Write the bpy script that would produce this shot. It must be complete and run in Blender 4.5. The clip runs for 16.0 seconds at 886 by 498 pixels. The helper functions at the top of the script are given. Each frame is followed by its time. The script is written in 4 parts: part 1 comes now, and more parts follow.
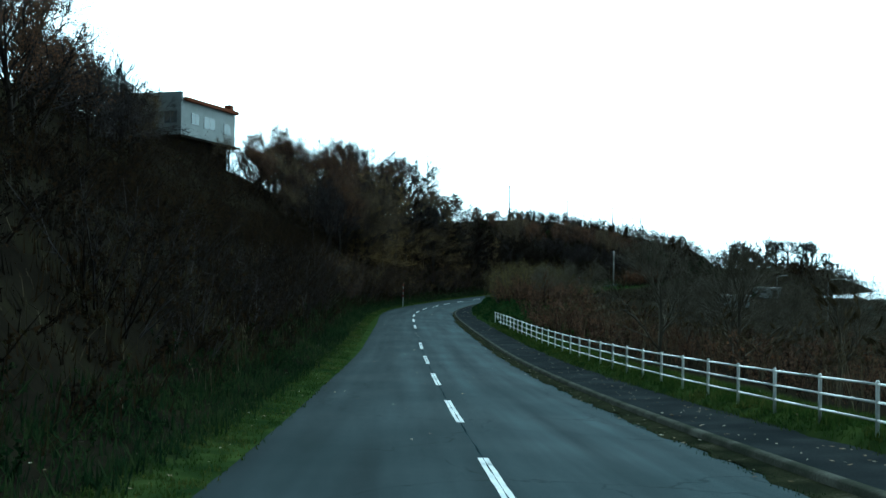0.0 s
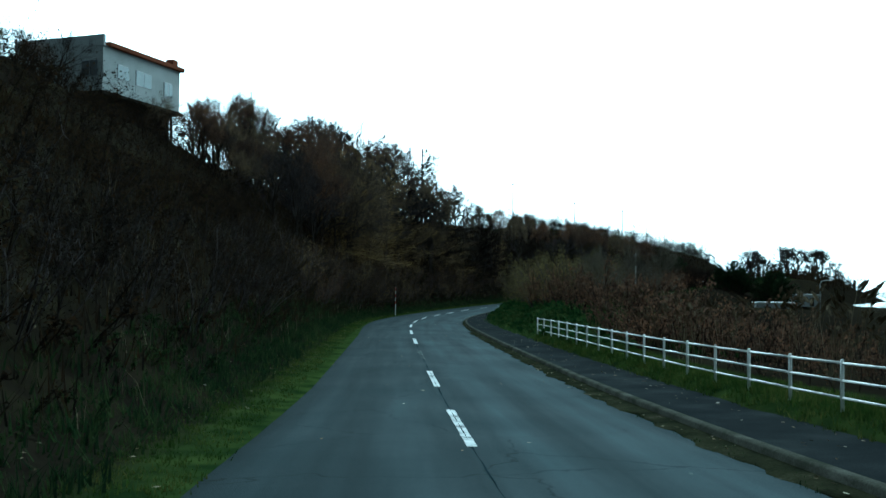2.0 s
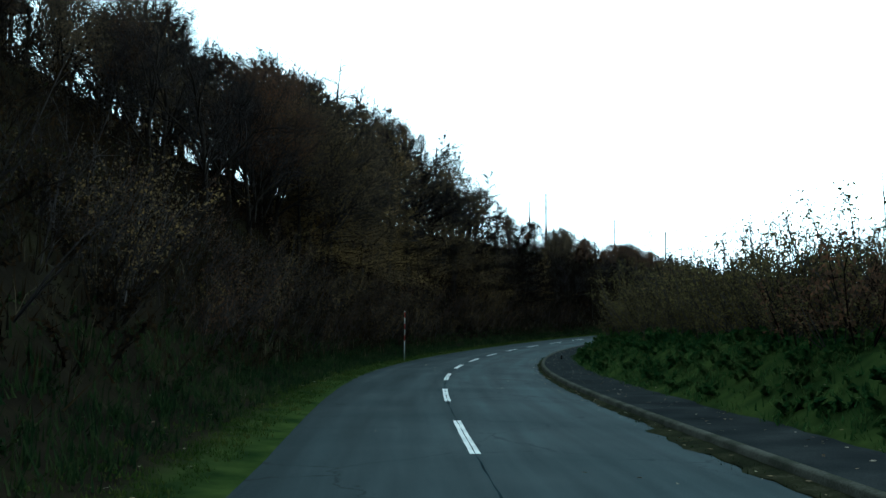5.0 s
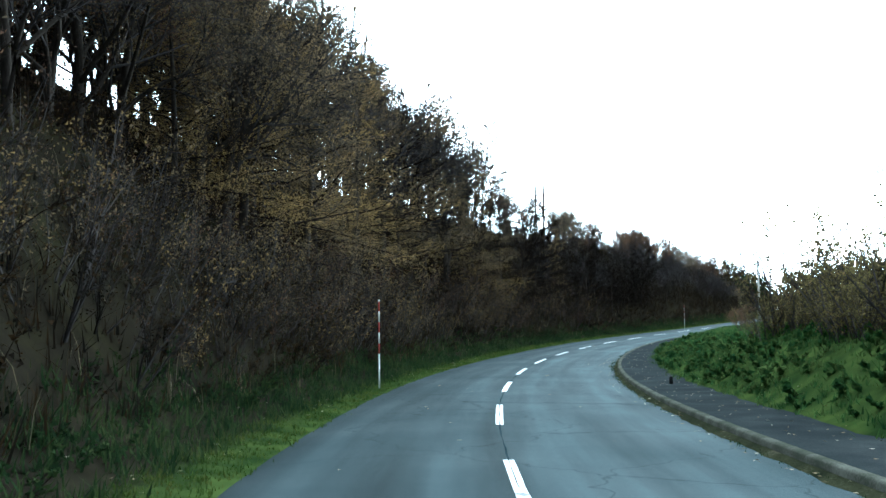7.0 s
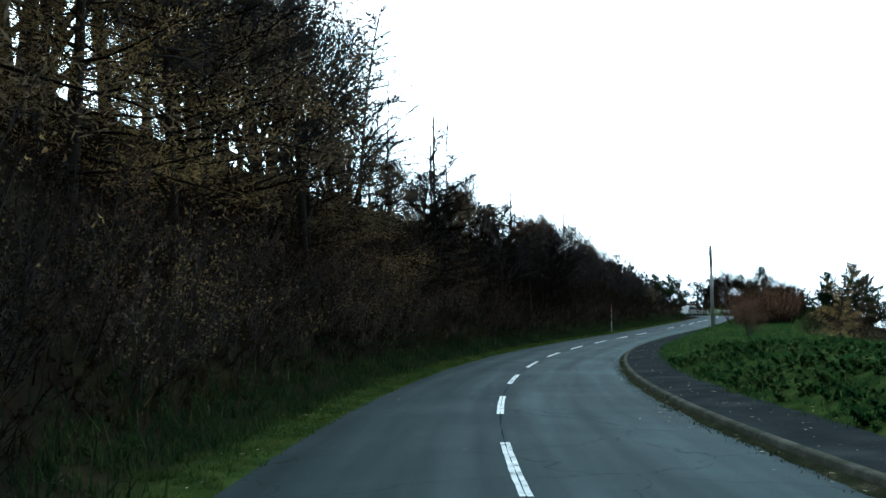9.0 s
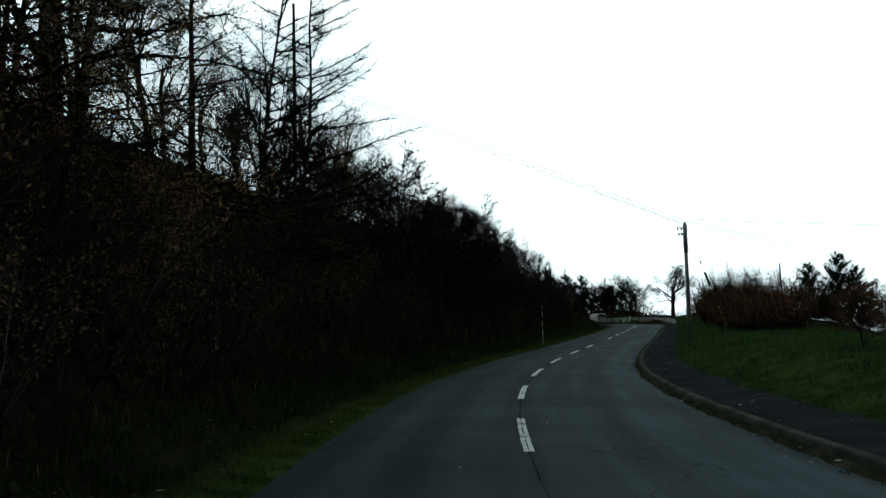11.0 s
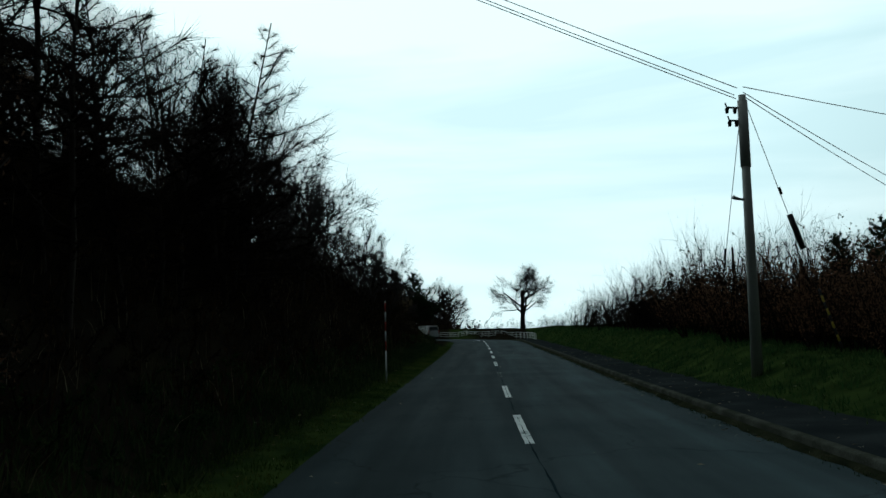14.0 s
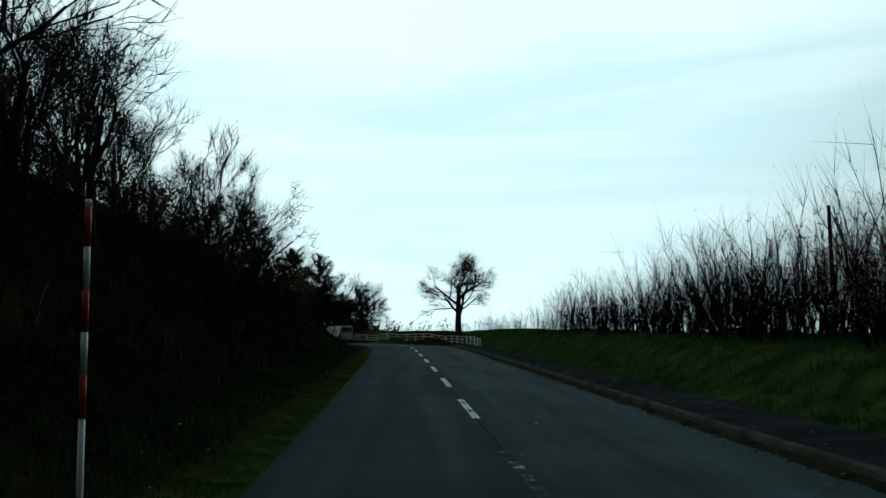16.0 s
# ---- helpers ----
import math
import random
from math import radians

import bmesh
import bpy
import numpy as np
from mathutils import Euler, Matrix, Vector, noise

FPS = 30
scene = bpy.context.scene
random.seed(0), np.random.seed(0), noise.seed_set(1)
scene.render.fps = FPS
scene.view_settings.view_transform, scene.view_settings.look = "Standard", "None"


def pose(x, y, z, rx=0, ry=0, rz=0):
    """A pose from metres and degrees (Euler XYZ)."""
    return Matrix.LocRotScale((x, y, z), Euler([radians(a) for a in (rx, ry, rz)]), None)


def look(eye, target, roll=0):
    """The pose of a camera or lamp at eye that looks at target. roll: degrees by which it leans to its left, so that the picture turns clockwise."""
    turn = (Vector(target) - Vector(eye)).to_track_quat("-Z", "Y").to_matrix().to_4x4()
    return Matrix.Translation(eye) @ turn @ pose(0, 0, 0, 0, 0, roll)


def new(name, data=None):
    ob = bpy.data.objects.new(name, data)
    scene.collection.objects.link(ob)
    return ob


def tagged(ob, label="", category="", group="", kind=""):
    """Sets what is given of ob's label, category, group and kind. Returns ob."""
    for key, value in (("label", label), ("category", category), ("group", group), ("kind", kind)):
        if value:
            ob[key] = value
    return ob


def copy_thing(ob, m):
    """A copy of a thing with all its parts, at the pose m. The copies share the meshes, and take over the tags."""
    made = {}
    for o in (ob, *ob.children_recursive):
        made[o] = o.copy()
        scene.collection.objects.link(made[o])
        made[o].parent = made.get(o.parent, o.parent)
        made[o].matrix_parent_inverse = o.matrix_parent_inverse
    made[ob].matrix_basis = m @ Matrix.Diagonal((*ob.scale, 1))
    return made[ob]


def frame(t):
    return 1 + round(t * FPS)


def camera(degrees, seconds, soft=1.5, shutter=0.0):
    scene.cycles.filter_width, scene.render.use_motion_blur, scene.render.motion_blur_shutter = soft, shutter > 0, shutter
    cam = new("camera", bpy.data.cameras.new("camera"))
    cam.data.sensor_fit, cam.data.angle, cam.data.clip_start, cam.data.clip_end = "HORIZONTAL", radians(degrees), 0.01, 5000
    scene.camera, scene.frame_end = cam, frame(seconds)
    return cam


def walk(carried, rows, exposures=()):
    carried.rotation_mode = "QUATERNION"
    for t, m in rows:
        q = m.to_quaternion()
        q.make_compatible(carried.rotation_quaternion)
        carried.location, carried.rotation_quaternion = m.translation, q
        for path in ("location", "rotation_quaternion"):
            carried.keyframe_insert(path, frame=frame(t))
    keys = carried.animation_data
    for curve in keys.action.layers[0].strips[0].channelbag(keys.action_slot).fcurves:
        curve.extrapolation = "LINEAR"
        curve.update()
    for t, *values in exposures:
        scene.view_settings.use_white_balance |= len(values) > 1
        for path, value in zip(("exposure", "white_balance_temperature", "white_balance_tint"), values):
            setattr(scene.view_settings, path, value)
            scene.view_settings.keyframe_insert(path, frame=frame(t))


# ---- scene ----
cam = camera(48.45, 16.0, soft=1.5)
PATH = [
    (0.0, (-1.302, 1.061, 4.116), (-1.836, 11.044, 4.357), 0.88),
    (0.5, (-1.962, 7.136, 3.722), (-2.491, 17.119, 3.965), 1.03),
    (1.0, (-2.532, 13.416, 3.346), (-3.004, 23.401, 3.652), 1.55),
    (1.5, (-3.120, 19.835, 3.001), (-3.569, 29.820, 3.308), 0.94),
    (2.0, (-3.707, 26.240, 2.701), (-4.156, 36.223, 3.090), 0.51),
    (2.5, (-4.365, 32.580, 2.455), (-4.837, 42.557, 2.945), 0.47),
    (3.0, (-5.034, 39.009, 2.263), (-5.538, 48.987, 2.703), 2.06),
    (3.5, (-5.638, 45.668, 2.128), (-6.169, 55.629, 2.833), 0.49),
    (4.0, (-6.339, 52.518, 2.042), (-6.867, 62.477, 2.782), 0.42),
    (6.3, (-9.005, 82.231, 1.900), (-9.437, 92.190, 2.702), -0.15),
    (6.5, (-9.288, 84.764, 1.888), (-9.682, 94.726, 2.663), -0.33),
    (7.0, (-9.720, 91.081, 1.856), (-9.995, 101.046, 2.638), -0.48),
    (7.5, (-10.090, 97.489, 1.824), (-10.144, 107.456, 2.632), -1.02),
    (8.0, (-10.284, 103.789, 1.796), (-10.062, 113.751, 2.637), -1.23),
    (8.5, (-10.306, 111.001, 1.765), (-9.652, 120.944, 2.607), -1.23),
    (9.0, (-9.901, 119.017, 1.728), (-8.862, 128.927, 2.567), -0.70),
    (9.2, (-9.691, 122.167, 1.715), (-8.512, 132.067, 2.498), -0.23),
    (11.3, (-5.874, 149.058, 1.844), (-3.421, 158.703, 2.821), -1.15),
    (11.5, (-5.326, 151.491, 1.876), (-2.735, 161.099, 2.861), -0.79),
    (12.0, (-3.808, 157.476, 1.961), (-0.888, 166.989, 2.951), -1.40),
    (12.5, (-2.015, 163.835, 2.060), (1.246, 173.235, 3.071), -1.46),
    (13.0, (0.069, 170.464, 2.174), (3.664, 179.742, 3.176), -1.86),
    (13.5, (2.339, 176.790, 2.299), (6.200, 185.956, 3.335), -1.78),
    (14.0, (4.717, 182.940, 2.434), (8.824, 191.997, 3.486), -1.34),
    (14.5, (7.207, 188.958, 2.580), (11.534, 197.908, 3.665), -1.02),
    (15.0, (9.963, 195.165, 2.740), (14.537, 203.990, 3.836), -0.65),
    (15.5, (12.788, 200.995, 2.892), (17.521, 209.735, 3.995), -0.36),
    (16.0, (15.527, 206.543, 3.036), (20.366, 215.229, 4.099), -0.41),
]

EXPOSURES = [(0.0, 0.5, 5050, -15), (3.0, 0.5, 5050, -15), (3.5, -0.3, 4950, -15), (4.0, 0.0, 5000, -14), (6.3, 0.45, 5450, -3), (6.8, 2.2, 5450, -1), (8.0, 2.3, 5450, -1), (8.6, 1.6, 5450, -1), (9.2, 0.7, 5500, -1),
             (11.3, -1.0, 6200, 1), (12.5, -1.35, 6300, 0), (14.0, -1.4, 5850, -7), (16.0, -1.4, 5800, -9)]
walk(cam, [(t, look(eye, target, roll)) for t, eye, target, roll in PATH], EXPOSURES)

# ---- sky and sun ----
SUN_AZ, SUN_EL = radians(-8.0), radians(30.0)
world = bpy.data.worlds.new("sky")
scene.world = world
world.use_nodes = True
wt = world.node_tree
wt.nodes.clear()


def wnode(kind, **settings):
    n = wt.nodes.new(kind)
    for key, value in settings.items():
        n.inputs[key].default_value = value
    return n


sky = wt.nodes.new("ShaderNodeTexSky")
sky.sky_type, sky.sun_disc = "NISHITA", False
sky.sun_elevation, sky.sun_rotation = SUN_EL, -SUN_AZ
sky.air_density, sky.dust_density = 1.0, 2.0
coord = wt.nodes.new("ShaderNodeTexCoord")
mapping = wnode("ShaderNodeMapping", Location=(0.4, 0.2, 1.3), Scale=(1.0, 1.0, 7.0), Rotation=(0.0, 0.10, 0.0))
streaks = wnode("ShaderNodeTexNoise", Scale=1.7, Detail=5.0, Roughness=0.55, Distortion=0.4)
ramp = wt.nodes.new("ShaderNodeValToRGB")
ramp.color_ramp.elements[0].position, ramp.color_ramp.elements[0].color = 0.34, (0.78, 0.91, 0.95, 1)
ramp.color_ramp.elements[1].position, ramp.color_ramp.elements[1].color = 0.58, (1.0, 1.08, 1.10, 1)
# overcast that brightens towards the veiled sun
toward = wt.nodes.new("ShaderNodeVectorMath")
toward.operation = "DOT_PRODUCT"
toward.inputs[1].default_value = (math.cos(SUN_EL) * math.sin(-SUN_AZ), math.cos(SUN_EL) * math.cos(SUN_AZ), math.sin(SUN_EL))
glow = wt.nodes.new("ShaderNodeMapRange")
glow.interpolation_type = "SMOOTHSTEP"
for i, v in ((1, 0.36), (2, 0.84), (3, 0.12), (4, 2.9)):
    glow.inputs[i].default_value = v
veil = wt.nodes.new("ShaderNodeVectorMath")
veil.operation = "SCALE"
tone = wt.nodes.new("ShaderNodeMix")
tone.data_type, tone.inputs[0].default_value = "RGBA", 0.9
dim = wt.nodes.new("ShaderNodeVectorMath")
dim.operation, dim.inputs[3].default_value = "SCALE", 0.06
back = wnode("ShaderNodeBackground", Strength=1.0)
out = wt.nodes.new("ShaderNodeOutputWorld")
for a, c in ((coord.outputs["Generated"], mapping.inputs["Vector"]), (mapping.outputs["Vector"], streaks.inputs["Vector"]), (streaks.outputs["Fac"], ramp.inputs["Fac"]),
             (coord.outputs["Generated"], toward.inputs[0]), (toward.outputs["Value"], glow.inputs[0]), (ramp.outputs["Color"], veil.inputs[0]), (glow.outputs[0], veil.inputs[3]),
             (sky.outputs["Color"], dim.inputs[0]), (dim.outputs["Vector"], tone.inputs[6]), (veil.outputs["Vector"], tone.inputs[7]), (tone.outputs[2], back.inputs["Color"]),
             (back.outputs["Background"], out.inputs["Surface"])):
    wt.links.new(a, c)
sun_data = bpy.data.lights.new("sun", "SUN")
sun_data.energy, sun_data.angle, sun_data.color = 0.12, radians(40), (1.0, 0.95, 0.88)
sun = new("sun", sun_data)
sun.matrix_world = look((0, 0, 0), (-math.cos(SUN_EL) * math.sin(-SUN_AZ), -math.cos(SUN_EL) * math.cos(SUN_AZ), -math.sin(SUN_EL)))


# ---- materials ----
def surface(name, tones, scale=3.0, rough=0.85, bump=0.0, fine=40.0, island=0.0, rnd=0.0, metal=0.0, stretch=None, spec=0.0, thin=0.0):
    """A procedural surface: tones laid by coarse and fine noise, with grain relief."""
    m = bpy.data.materials.new(name)
    m.use_nodes = True
    nt = m.node_tree
    b = nt.nodes["Principled BSDF"]
    b.inputs["Roughness"].default_value, b.inputs["Metallic"].default_value = rough, metal
    b.inputs["Specular IOR Level"].default_value = spec
    geo = nt.nodes.new("ShaderNodeNewGeometry")
    pos = geo.outputs["Position"]
    if stretch:
        mp = nt.nodes.new("ShaderNodeMapping")
        mp.inputs["Scale"].default_value = stretch
        nt.links.new(pos, mp.inputs["Vector"])
        pos = mp.outputs["Vector"]
    coarse, grain = nt.nodes.new("ShaderNodeTexNoise"), nt.nodes.new("ShaderNodeTexNoise")
    for n, s, d in ((coarse, scale, 4.0), (grain, fine, 3.0)):
        n.inputs["Scale"].default_value, n.inputs["Detail"].default_value = s, d
        nt.links.new(pos, n.inputs["Vector"])
    mix = nt.nodes.new("ShaderNodeMath")
    mix.operation = "MULTIPLY_ADD"
    mix.inputs[1].default_value = 0.35
    half = nt.nodes.new("ShaderNodeMath")
    half.operation = "MULTIPLY"
    half.inputs[1].default_value = 0.65
    nt.links.new(grain.outputs["Fac"], mix.inputs[0])
    nt.links.new(coarse.outputs["Fac"], half.inputs[0])
    nt.links.new(half.outputs[0], mix.inputs[2])
    value = mix.outputs[0]
    for amount, source in ((island, geo.outputs["Random Per Island"]), (rnd, None)):
        if amount:
            if source is None:
                source = nt.nodes.new("ShaderNodeObjectInfo").outputs["Random"]
            add = nt.nodes.new("ShaderNodeMath")
            add.operation = "MULTIPLY_ADD"
            add.inputs[1].default_value = amount
            off = nt.nodes.new("ShaderNodeMath")
            off.operation = "SUBTRACT"
            off.inputs[1].default_value = amount / 2
            nt.links.new(source, add.inputs[0])
            nt.links.new(value, add.inputs[2])
            nt.links.new(add.outputs[0], off.inputs[0])
            value = off.outputs[0]
    cr = nt.nodes.new("ShaderNodeValToRGB")
    e = cr.color_ramp.elements
    while len(e) < len(tones):
        e.new(0.5)
    for i, c in enumerate(tones):
        e[i].position = 0.30 + 0.40 * i / (len(tones) - 1)
        e[i].color = (*c, 1)
    nt.links.new(value, cr.inputs["Fac"])
    nt.links.new(cr.outputs["Color"], b.inputs["Base Color"])
    if thin:
        # thin leaves let part of the light through
        through_leaf, both = nt.nodes.new("ShaderNodeBsdfTranslucent"), nt.nodes.new("ShaderNodeMixShader")
        both.inputs[0].default_value = thin
        nt.links.new(cr.outputs["Color"], through_leaf.inputs["Color"])
        nt.links.new(b.outputs["BSDF"], both.inputs[1])
        nt.links.new(through_leaf.outputs["BSDF"], both.inputs[2])
        nt.links.new(both.outputs["Shader"], nt.nodes["Material Output"].inputs["Surface"])
    if bump:
        bp = nt.nodes.new("ShaderNodeBump")
        bp.inputs["Strength"].default_value, bp.inputs["Distance"].default_value = bump, 0.02
        nt.links.new(grain.outputs["Fac"], bp.inputs["Height"])
        nt.links.new(bp.outputs["Normal"], b.inputs["Normal"])
    return m


def asphalt():
    """Worn asphalt: wheel tracks by the road's own cross coordinate, darker left lane and lighter right, over grain and
    stains.
    """
    m = surface("asphalt", [(0.020, 0.031, 0.034), (0.029, 0.041, 0.045), (0.040, 0.054, 0.058)], 0.30, 0.9, 0.4, 45, spec=0.016)
    nt = m.node_tree
    b = nt.nodes["Principled BSDF"]
    old = b.inputs["Base Color"].links[0].from_socket
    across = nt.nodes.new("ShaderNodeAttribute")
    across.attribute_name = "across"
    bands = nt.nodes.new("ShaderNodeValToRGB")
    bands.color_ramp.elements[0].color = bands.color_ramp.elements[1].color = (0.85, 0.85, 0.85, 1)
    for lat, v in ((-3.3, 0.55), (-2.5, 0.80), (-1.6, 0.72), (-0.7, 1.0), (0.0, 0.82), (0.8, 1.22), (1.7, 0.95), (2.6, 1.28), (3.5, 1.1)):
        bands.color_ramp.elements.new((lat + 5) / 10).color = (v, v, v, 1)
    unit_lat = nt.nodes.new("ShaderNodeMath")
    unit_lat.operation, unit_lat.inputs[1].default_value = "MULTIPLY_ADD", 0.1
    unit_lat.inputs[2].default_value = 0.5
    cracks = nt.nodes.new("ShaderNodeTexVoronoi")
    cracks.feature, cracks.inputs["Scale"].default_value = "DISTANCE_TO_EDGE", 0.22
    thin = nt.nodes.new("ShaderNodeMapRange")
    for i, v in ((1, 0.0), (2, 0.006), (3, 0.55), (4, 1.0)):
        thin.inputs[i].default_value = v
    warp = nt.nodes.new("ShaderNodeTexNoise")
    warp.inputs["Scale"].default_value, warp.inputs["Detail"].default_value = 0.9, 6.0
    geo = nt.nodes.new("ShaderNodeNewGeometry")
    bend = nt.nodes.new("ShaderNodeVectorMath")
    bend.operation, bend.inputs[1].default_value = "MULTIPLY_ADD", (1.6, 1.6, 0)
    one, two = nt.nodes.new("ShaderNodeVectorMath"), nt.nodes.new("ShaderNodeVectorMath")
    one.operation = "MULTIPLY"
    two.operation = "SCALE"
    # streaks drawn out along the lanes by traffic
    along, lane, streak, worn = nt.nodes.new("ShaderNodeAttribute"), nt.nodes.new("ShaderNodeCombineXYZ"), nt.nodes.new("ShaderNodeTexNoise"), nt.nodes.new("ShaderNodeMapRange")
    along.attribute_name = "along"
    streak.inputs["Scale"].default_value, streak.inputs["Detail"].default_value = 1.6, 5.0
    for i, v in ((1, 0.3), (2, 0.7), (3, 0.72), (4, 1.30)):
        worn.inputs[i].default_value = v
    slow, both = nt.nodes.new("ShaderNodeMath"), nt.nodes.new("ShaderNodeMath")
    slow.operation, slow.inputs[1].default_value = "MULTIPLY", 0.05
    both.operation = "MULTIPLY"
    for a, c in ((along.outputs["Fac"], slow.inputs[0]), (across.outputs["Fac"], lane.inputs[0]), (slow.outputs[0], lane.inputs[1]), (lane.outputs[0], streak.inputs["Vector"]), (streak.outputs["Fac"], worn.inputs[0]),
                 (worn.outputs[0], both.inputs[0]), (thin.outputs[0], both.inputs[1])):
        nt.links.new(a, c)
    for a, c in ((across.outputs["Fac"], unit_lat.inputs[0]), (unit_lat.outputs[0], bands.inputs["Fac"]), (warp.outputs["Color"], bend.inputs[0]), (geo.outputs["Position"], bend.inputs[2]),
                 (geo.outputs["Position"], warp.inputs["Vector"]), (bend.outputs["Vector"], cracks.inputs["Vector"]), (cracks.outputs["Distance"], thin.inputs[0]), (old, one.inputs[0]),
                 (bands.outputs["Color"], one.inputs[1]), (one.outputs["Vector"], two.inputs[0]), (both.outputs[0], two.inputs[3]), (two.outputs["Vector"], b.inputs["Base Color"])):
        nt.links.new(a, c)
    return m


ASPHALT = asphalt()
SEAM = surface("cracked_seam", [(0.006, 0.010, 0.012), (0.012, 0.020, 0.024), (0.022, 0.036, 0.042)], 0.9, 0.9, 0.3, 12)
WALKWAY = surface("old_asphalt", [(0.010, 0.012, 0.013), (0.018, 0.021, 0.022), (0.034, 0.038, 0.038)], 0.8, 0.9, 0.5, 40)
CONCRETE = surface("concrete", [(0.020, 0.024, 0.017), (0.038, 0.040, 0.031), (0.085, 0.085, 0.072)], 1.5, 0.9, 0.4, 30, rnd=0.2)
LINE_PAINT = surface("road_paint", [(0.05, 0.055, 0.06), (0.50, 0.52, 0.52), (0.62, 0.63, 0.62), (0.72, 0.72, 0.70)], 2.0, 0.7, 0.3, 9, rnd=0.1)
LINE_WORN = surface("flaked_road_paint", [(0.03, 0.04, 0.043), (0.035, 0.045, 0.048), (0.06, 0.07, 0.07), (0.55, 0.56, 0.55)], 2.5, 0.7, 0.3, 9)
WHITE_PAINT = surface("white_paint", [(0.62, 0.61, 0.57), (0.80, 0.80, 0.78), (0.86, 0.86, 0.85)], 1.2, 0.45, 0.0, 20, rnd=0.15, spec=0.3)
RED_PAINT = surface("red_paint", [(0.35, 0.03, 0.02), (0.45, 0.05, 0.03)], 3, 0.5, spec=0.3)
BLACK_PAINT = surface("black_paint", [(0.015, 0.015, 0.016), (0.03, 0.03, 0.03)], 3, 0.5, spec=0.3)
YELLOW_PAINT = surface("yellow_paint", [(0.45, 0.33, 0.03), (0.6, 0.45, 0.05)], 3, 0.5, spec=0.3)
def turf_and_soil():
    """Leafy soil, near black with the undergrowth's shade put in, and green turf where the ground's own turf weight is
    high.
    """
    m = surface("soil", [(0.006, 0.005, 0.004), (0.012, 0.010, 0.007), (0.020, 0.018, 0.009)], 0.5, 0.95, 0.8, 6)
    nt = m.node_tree
    b = nt.nodes["Principled BSDF"]
    old = b.inputs["Base Color"].links[0].from_socket
    weight = nt.nodes.new("ShaderNodeAttribute")
    weight.attribute_name = "turf"
    patch, ramp2, mix2 = nt.nodes.new("ShaderNodeTexNoise"), nt.nodes.new("ShaderNodeValToRGB"), nt.nodes.new("ShaderNodeMix")
    patch.inputs["Scale"].default_value, patch.inputs["Detail"].default_value = 1.3, 8.0
    geo = nt.nodes.new("ShaderNodeNewGeometry")
    ramp2.color_ramp.elements[0].position, ramp2.color_ramp.elements[0].color = 0.35, (0.010, 0.020, 0.006, 1)
    ramp2.color_ramp.elements[1].position, ramp2.color_ramp.elements[1].color = 0.65, (0.034, 0.050, 0.013, 1)
    mix2.data_type = "RGBA"
    for a, c in ((geo.outputs["Position"], patch.inputs["Vector"]), (patch.outputs["Fac"], ramp2.inputs["Fac"]), (weight.outputs["Fac"], mix2.inputs[0]), (old, mix2.inputs[6]),
                 (ramp2.outputs["Color"], mix2.inputs[7]), (mix2.outputs[2], b.inputs["Base Color"])):
        nt.links.new(a, c)
    return m


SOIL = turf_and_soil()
LITTER = surface("leaf_litter", [(0.007, 0.009, 0.006), (0.013, 0.015, 0.009), (0.024, 0.025, 0.014), (0.060, 0.055, 0.040)], 1.6, 0.95, 0.6, 25)
GRASS = surface("grass_blades", [(0.014, 0.030, 0.007), (0.034, 0.058, 0.012), (0.085, 0.085, 0.024)], 0.6, 0.7, 0, 8, island=0.25, thin=0.4)
WEED = surface("weed_leaves", [(0.012, 0.034, 0.013), (0.030, 0.066, 0.019), (0.070, 0.095, 0.030)], 0.5, 0.7, 0, 6, island=0.3, thin=0.4)
# darker copy of WEED: the hill foot's shade is put into the colour
WEED_DARKENED = surface("weed_leaves_darkened", [(0.008, 0.016, 0.008), (0.020, 0.038, 0.014), (0.045, 0.060, 0.022)], 0.5, 0.7, 0, 6, island=0.35, thin=0.3)
LEAF_DRY = surface("fallen_leaf", [(0.10, 0.07, 0.04), (0.22, 0.17, 0.11), (0.40, 0.36, 0.28)], 2.0, 0.8, 0, 9, island=0.4)
# brush and twigs near black: the hillside's shade is put into their colour
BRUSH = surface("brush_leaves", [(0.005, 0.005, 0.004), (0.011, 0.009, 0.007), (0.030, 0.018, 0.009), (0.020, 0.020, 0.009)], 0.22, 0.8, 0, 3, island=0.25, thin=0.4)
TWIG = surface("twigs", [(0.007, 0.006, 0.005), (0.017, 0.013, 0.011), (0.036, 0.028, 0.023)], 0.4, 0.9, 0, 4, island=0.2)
GREY_TWIG = surface("grey_twigs", [(0.022, 0.020, 0.020), (0.048, 0.042, 0.041), (0.090, 0.078, 0.074)], 0.4, 0.9, 0, 4, island=0.2)
BARK = surface("bark", [(0.018, 0.015, 0.013), (0.040, 0.033, 0.028), (0.07, 0.06, 0.05)], 2.0, 0.95, 0.8, 20, stretch=(1, 1, 0.3))
LARCH = surface("larch_needles", [(0.09, 0.064, 0.034), (0.24, 0.160, 0.066), (0.36, 0.245, 0.095)], 0.4, 0.8, 0, 4, island=0.25, rnd=0.2, thin=0.4)
RUSSET = surface("russet_leaves", [(0.042, 0.030, 0.024), (0.105, 0.062, 0.040), (0.17, 0.085, 0.045)], 0.4, 0.8, 0, 4, island=0.25, rnd=0.15, thin=0.4)
OLIVE = surface("olive_leaves", [(0.050, 0.041, 0.030), (0.112, 0.083, 0.052), (0.19, 0.135, 0.072)], 0.4, 0.8, 0, 4, island=0.25, rnd=0.2, thin=0.4)
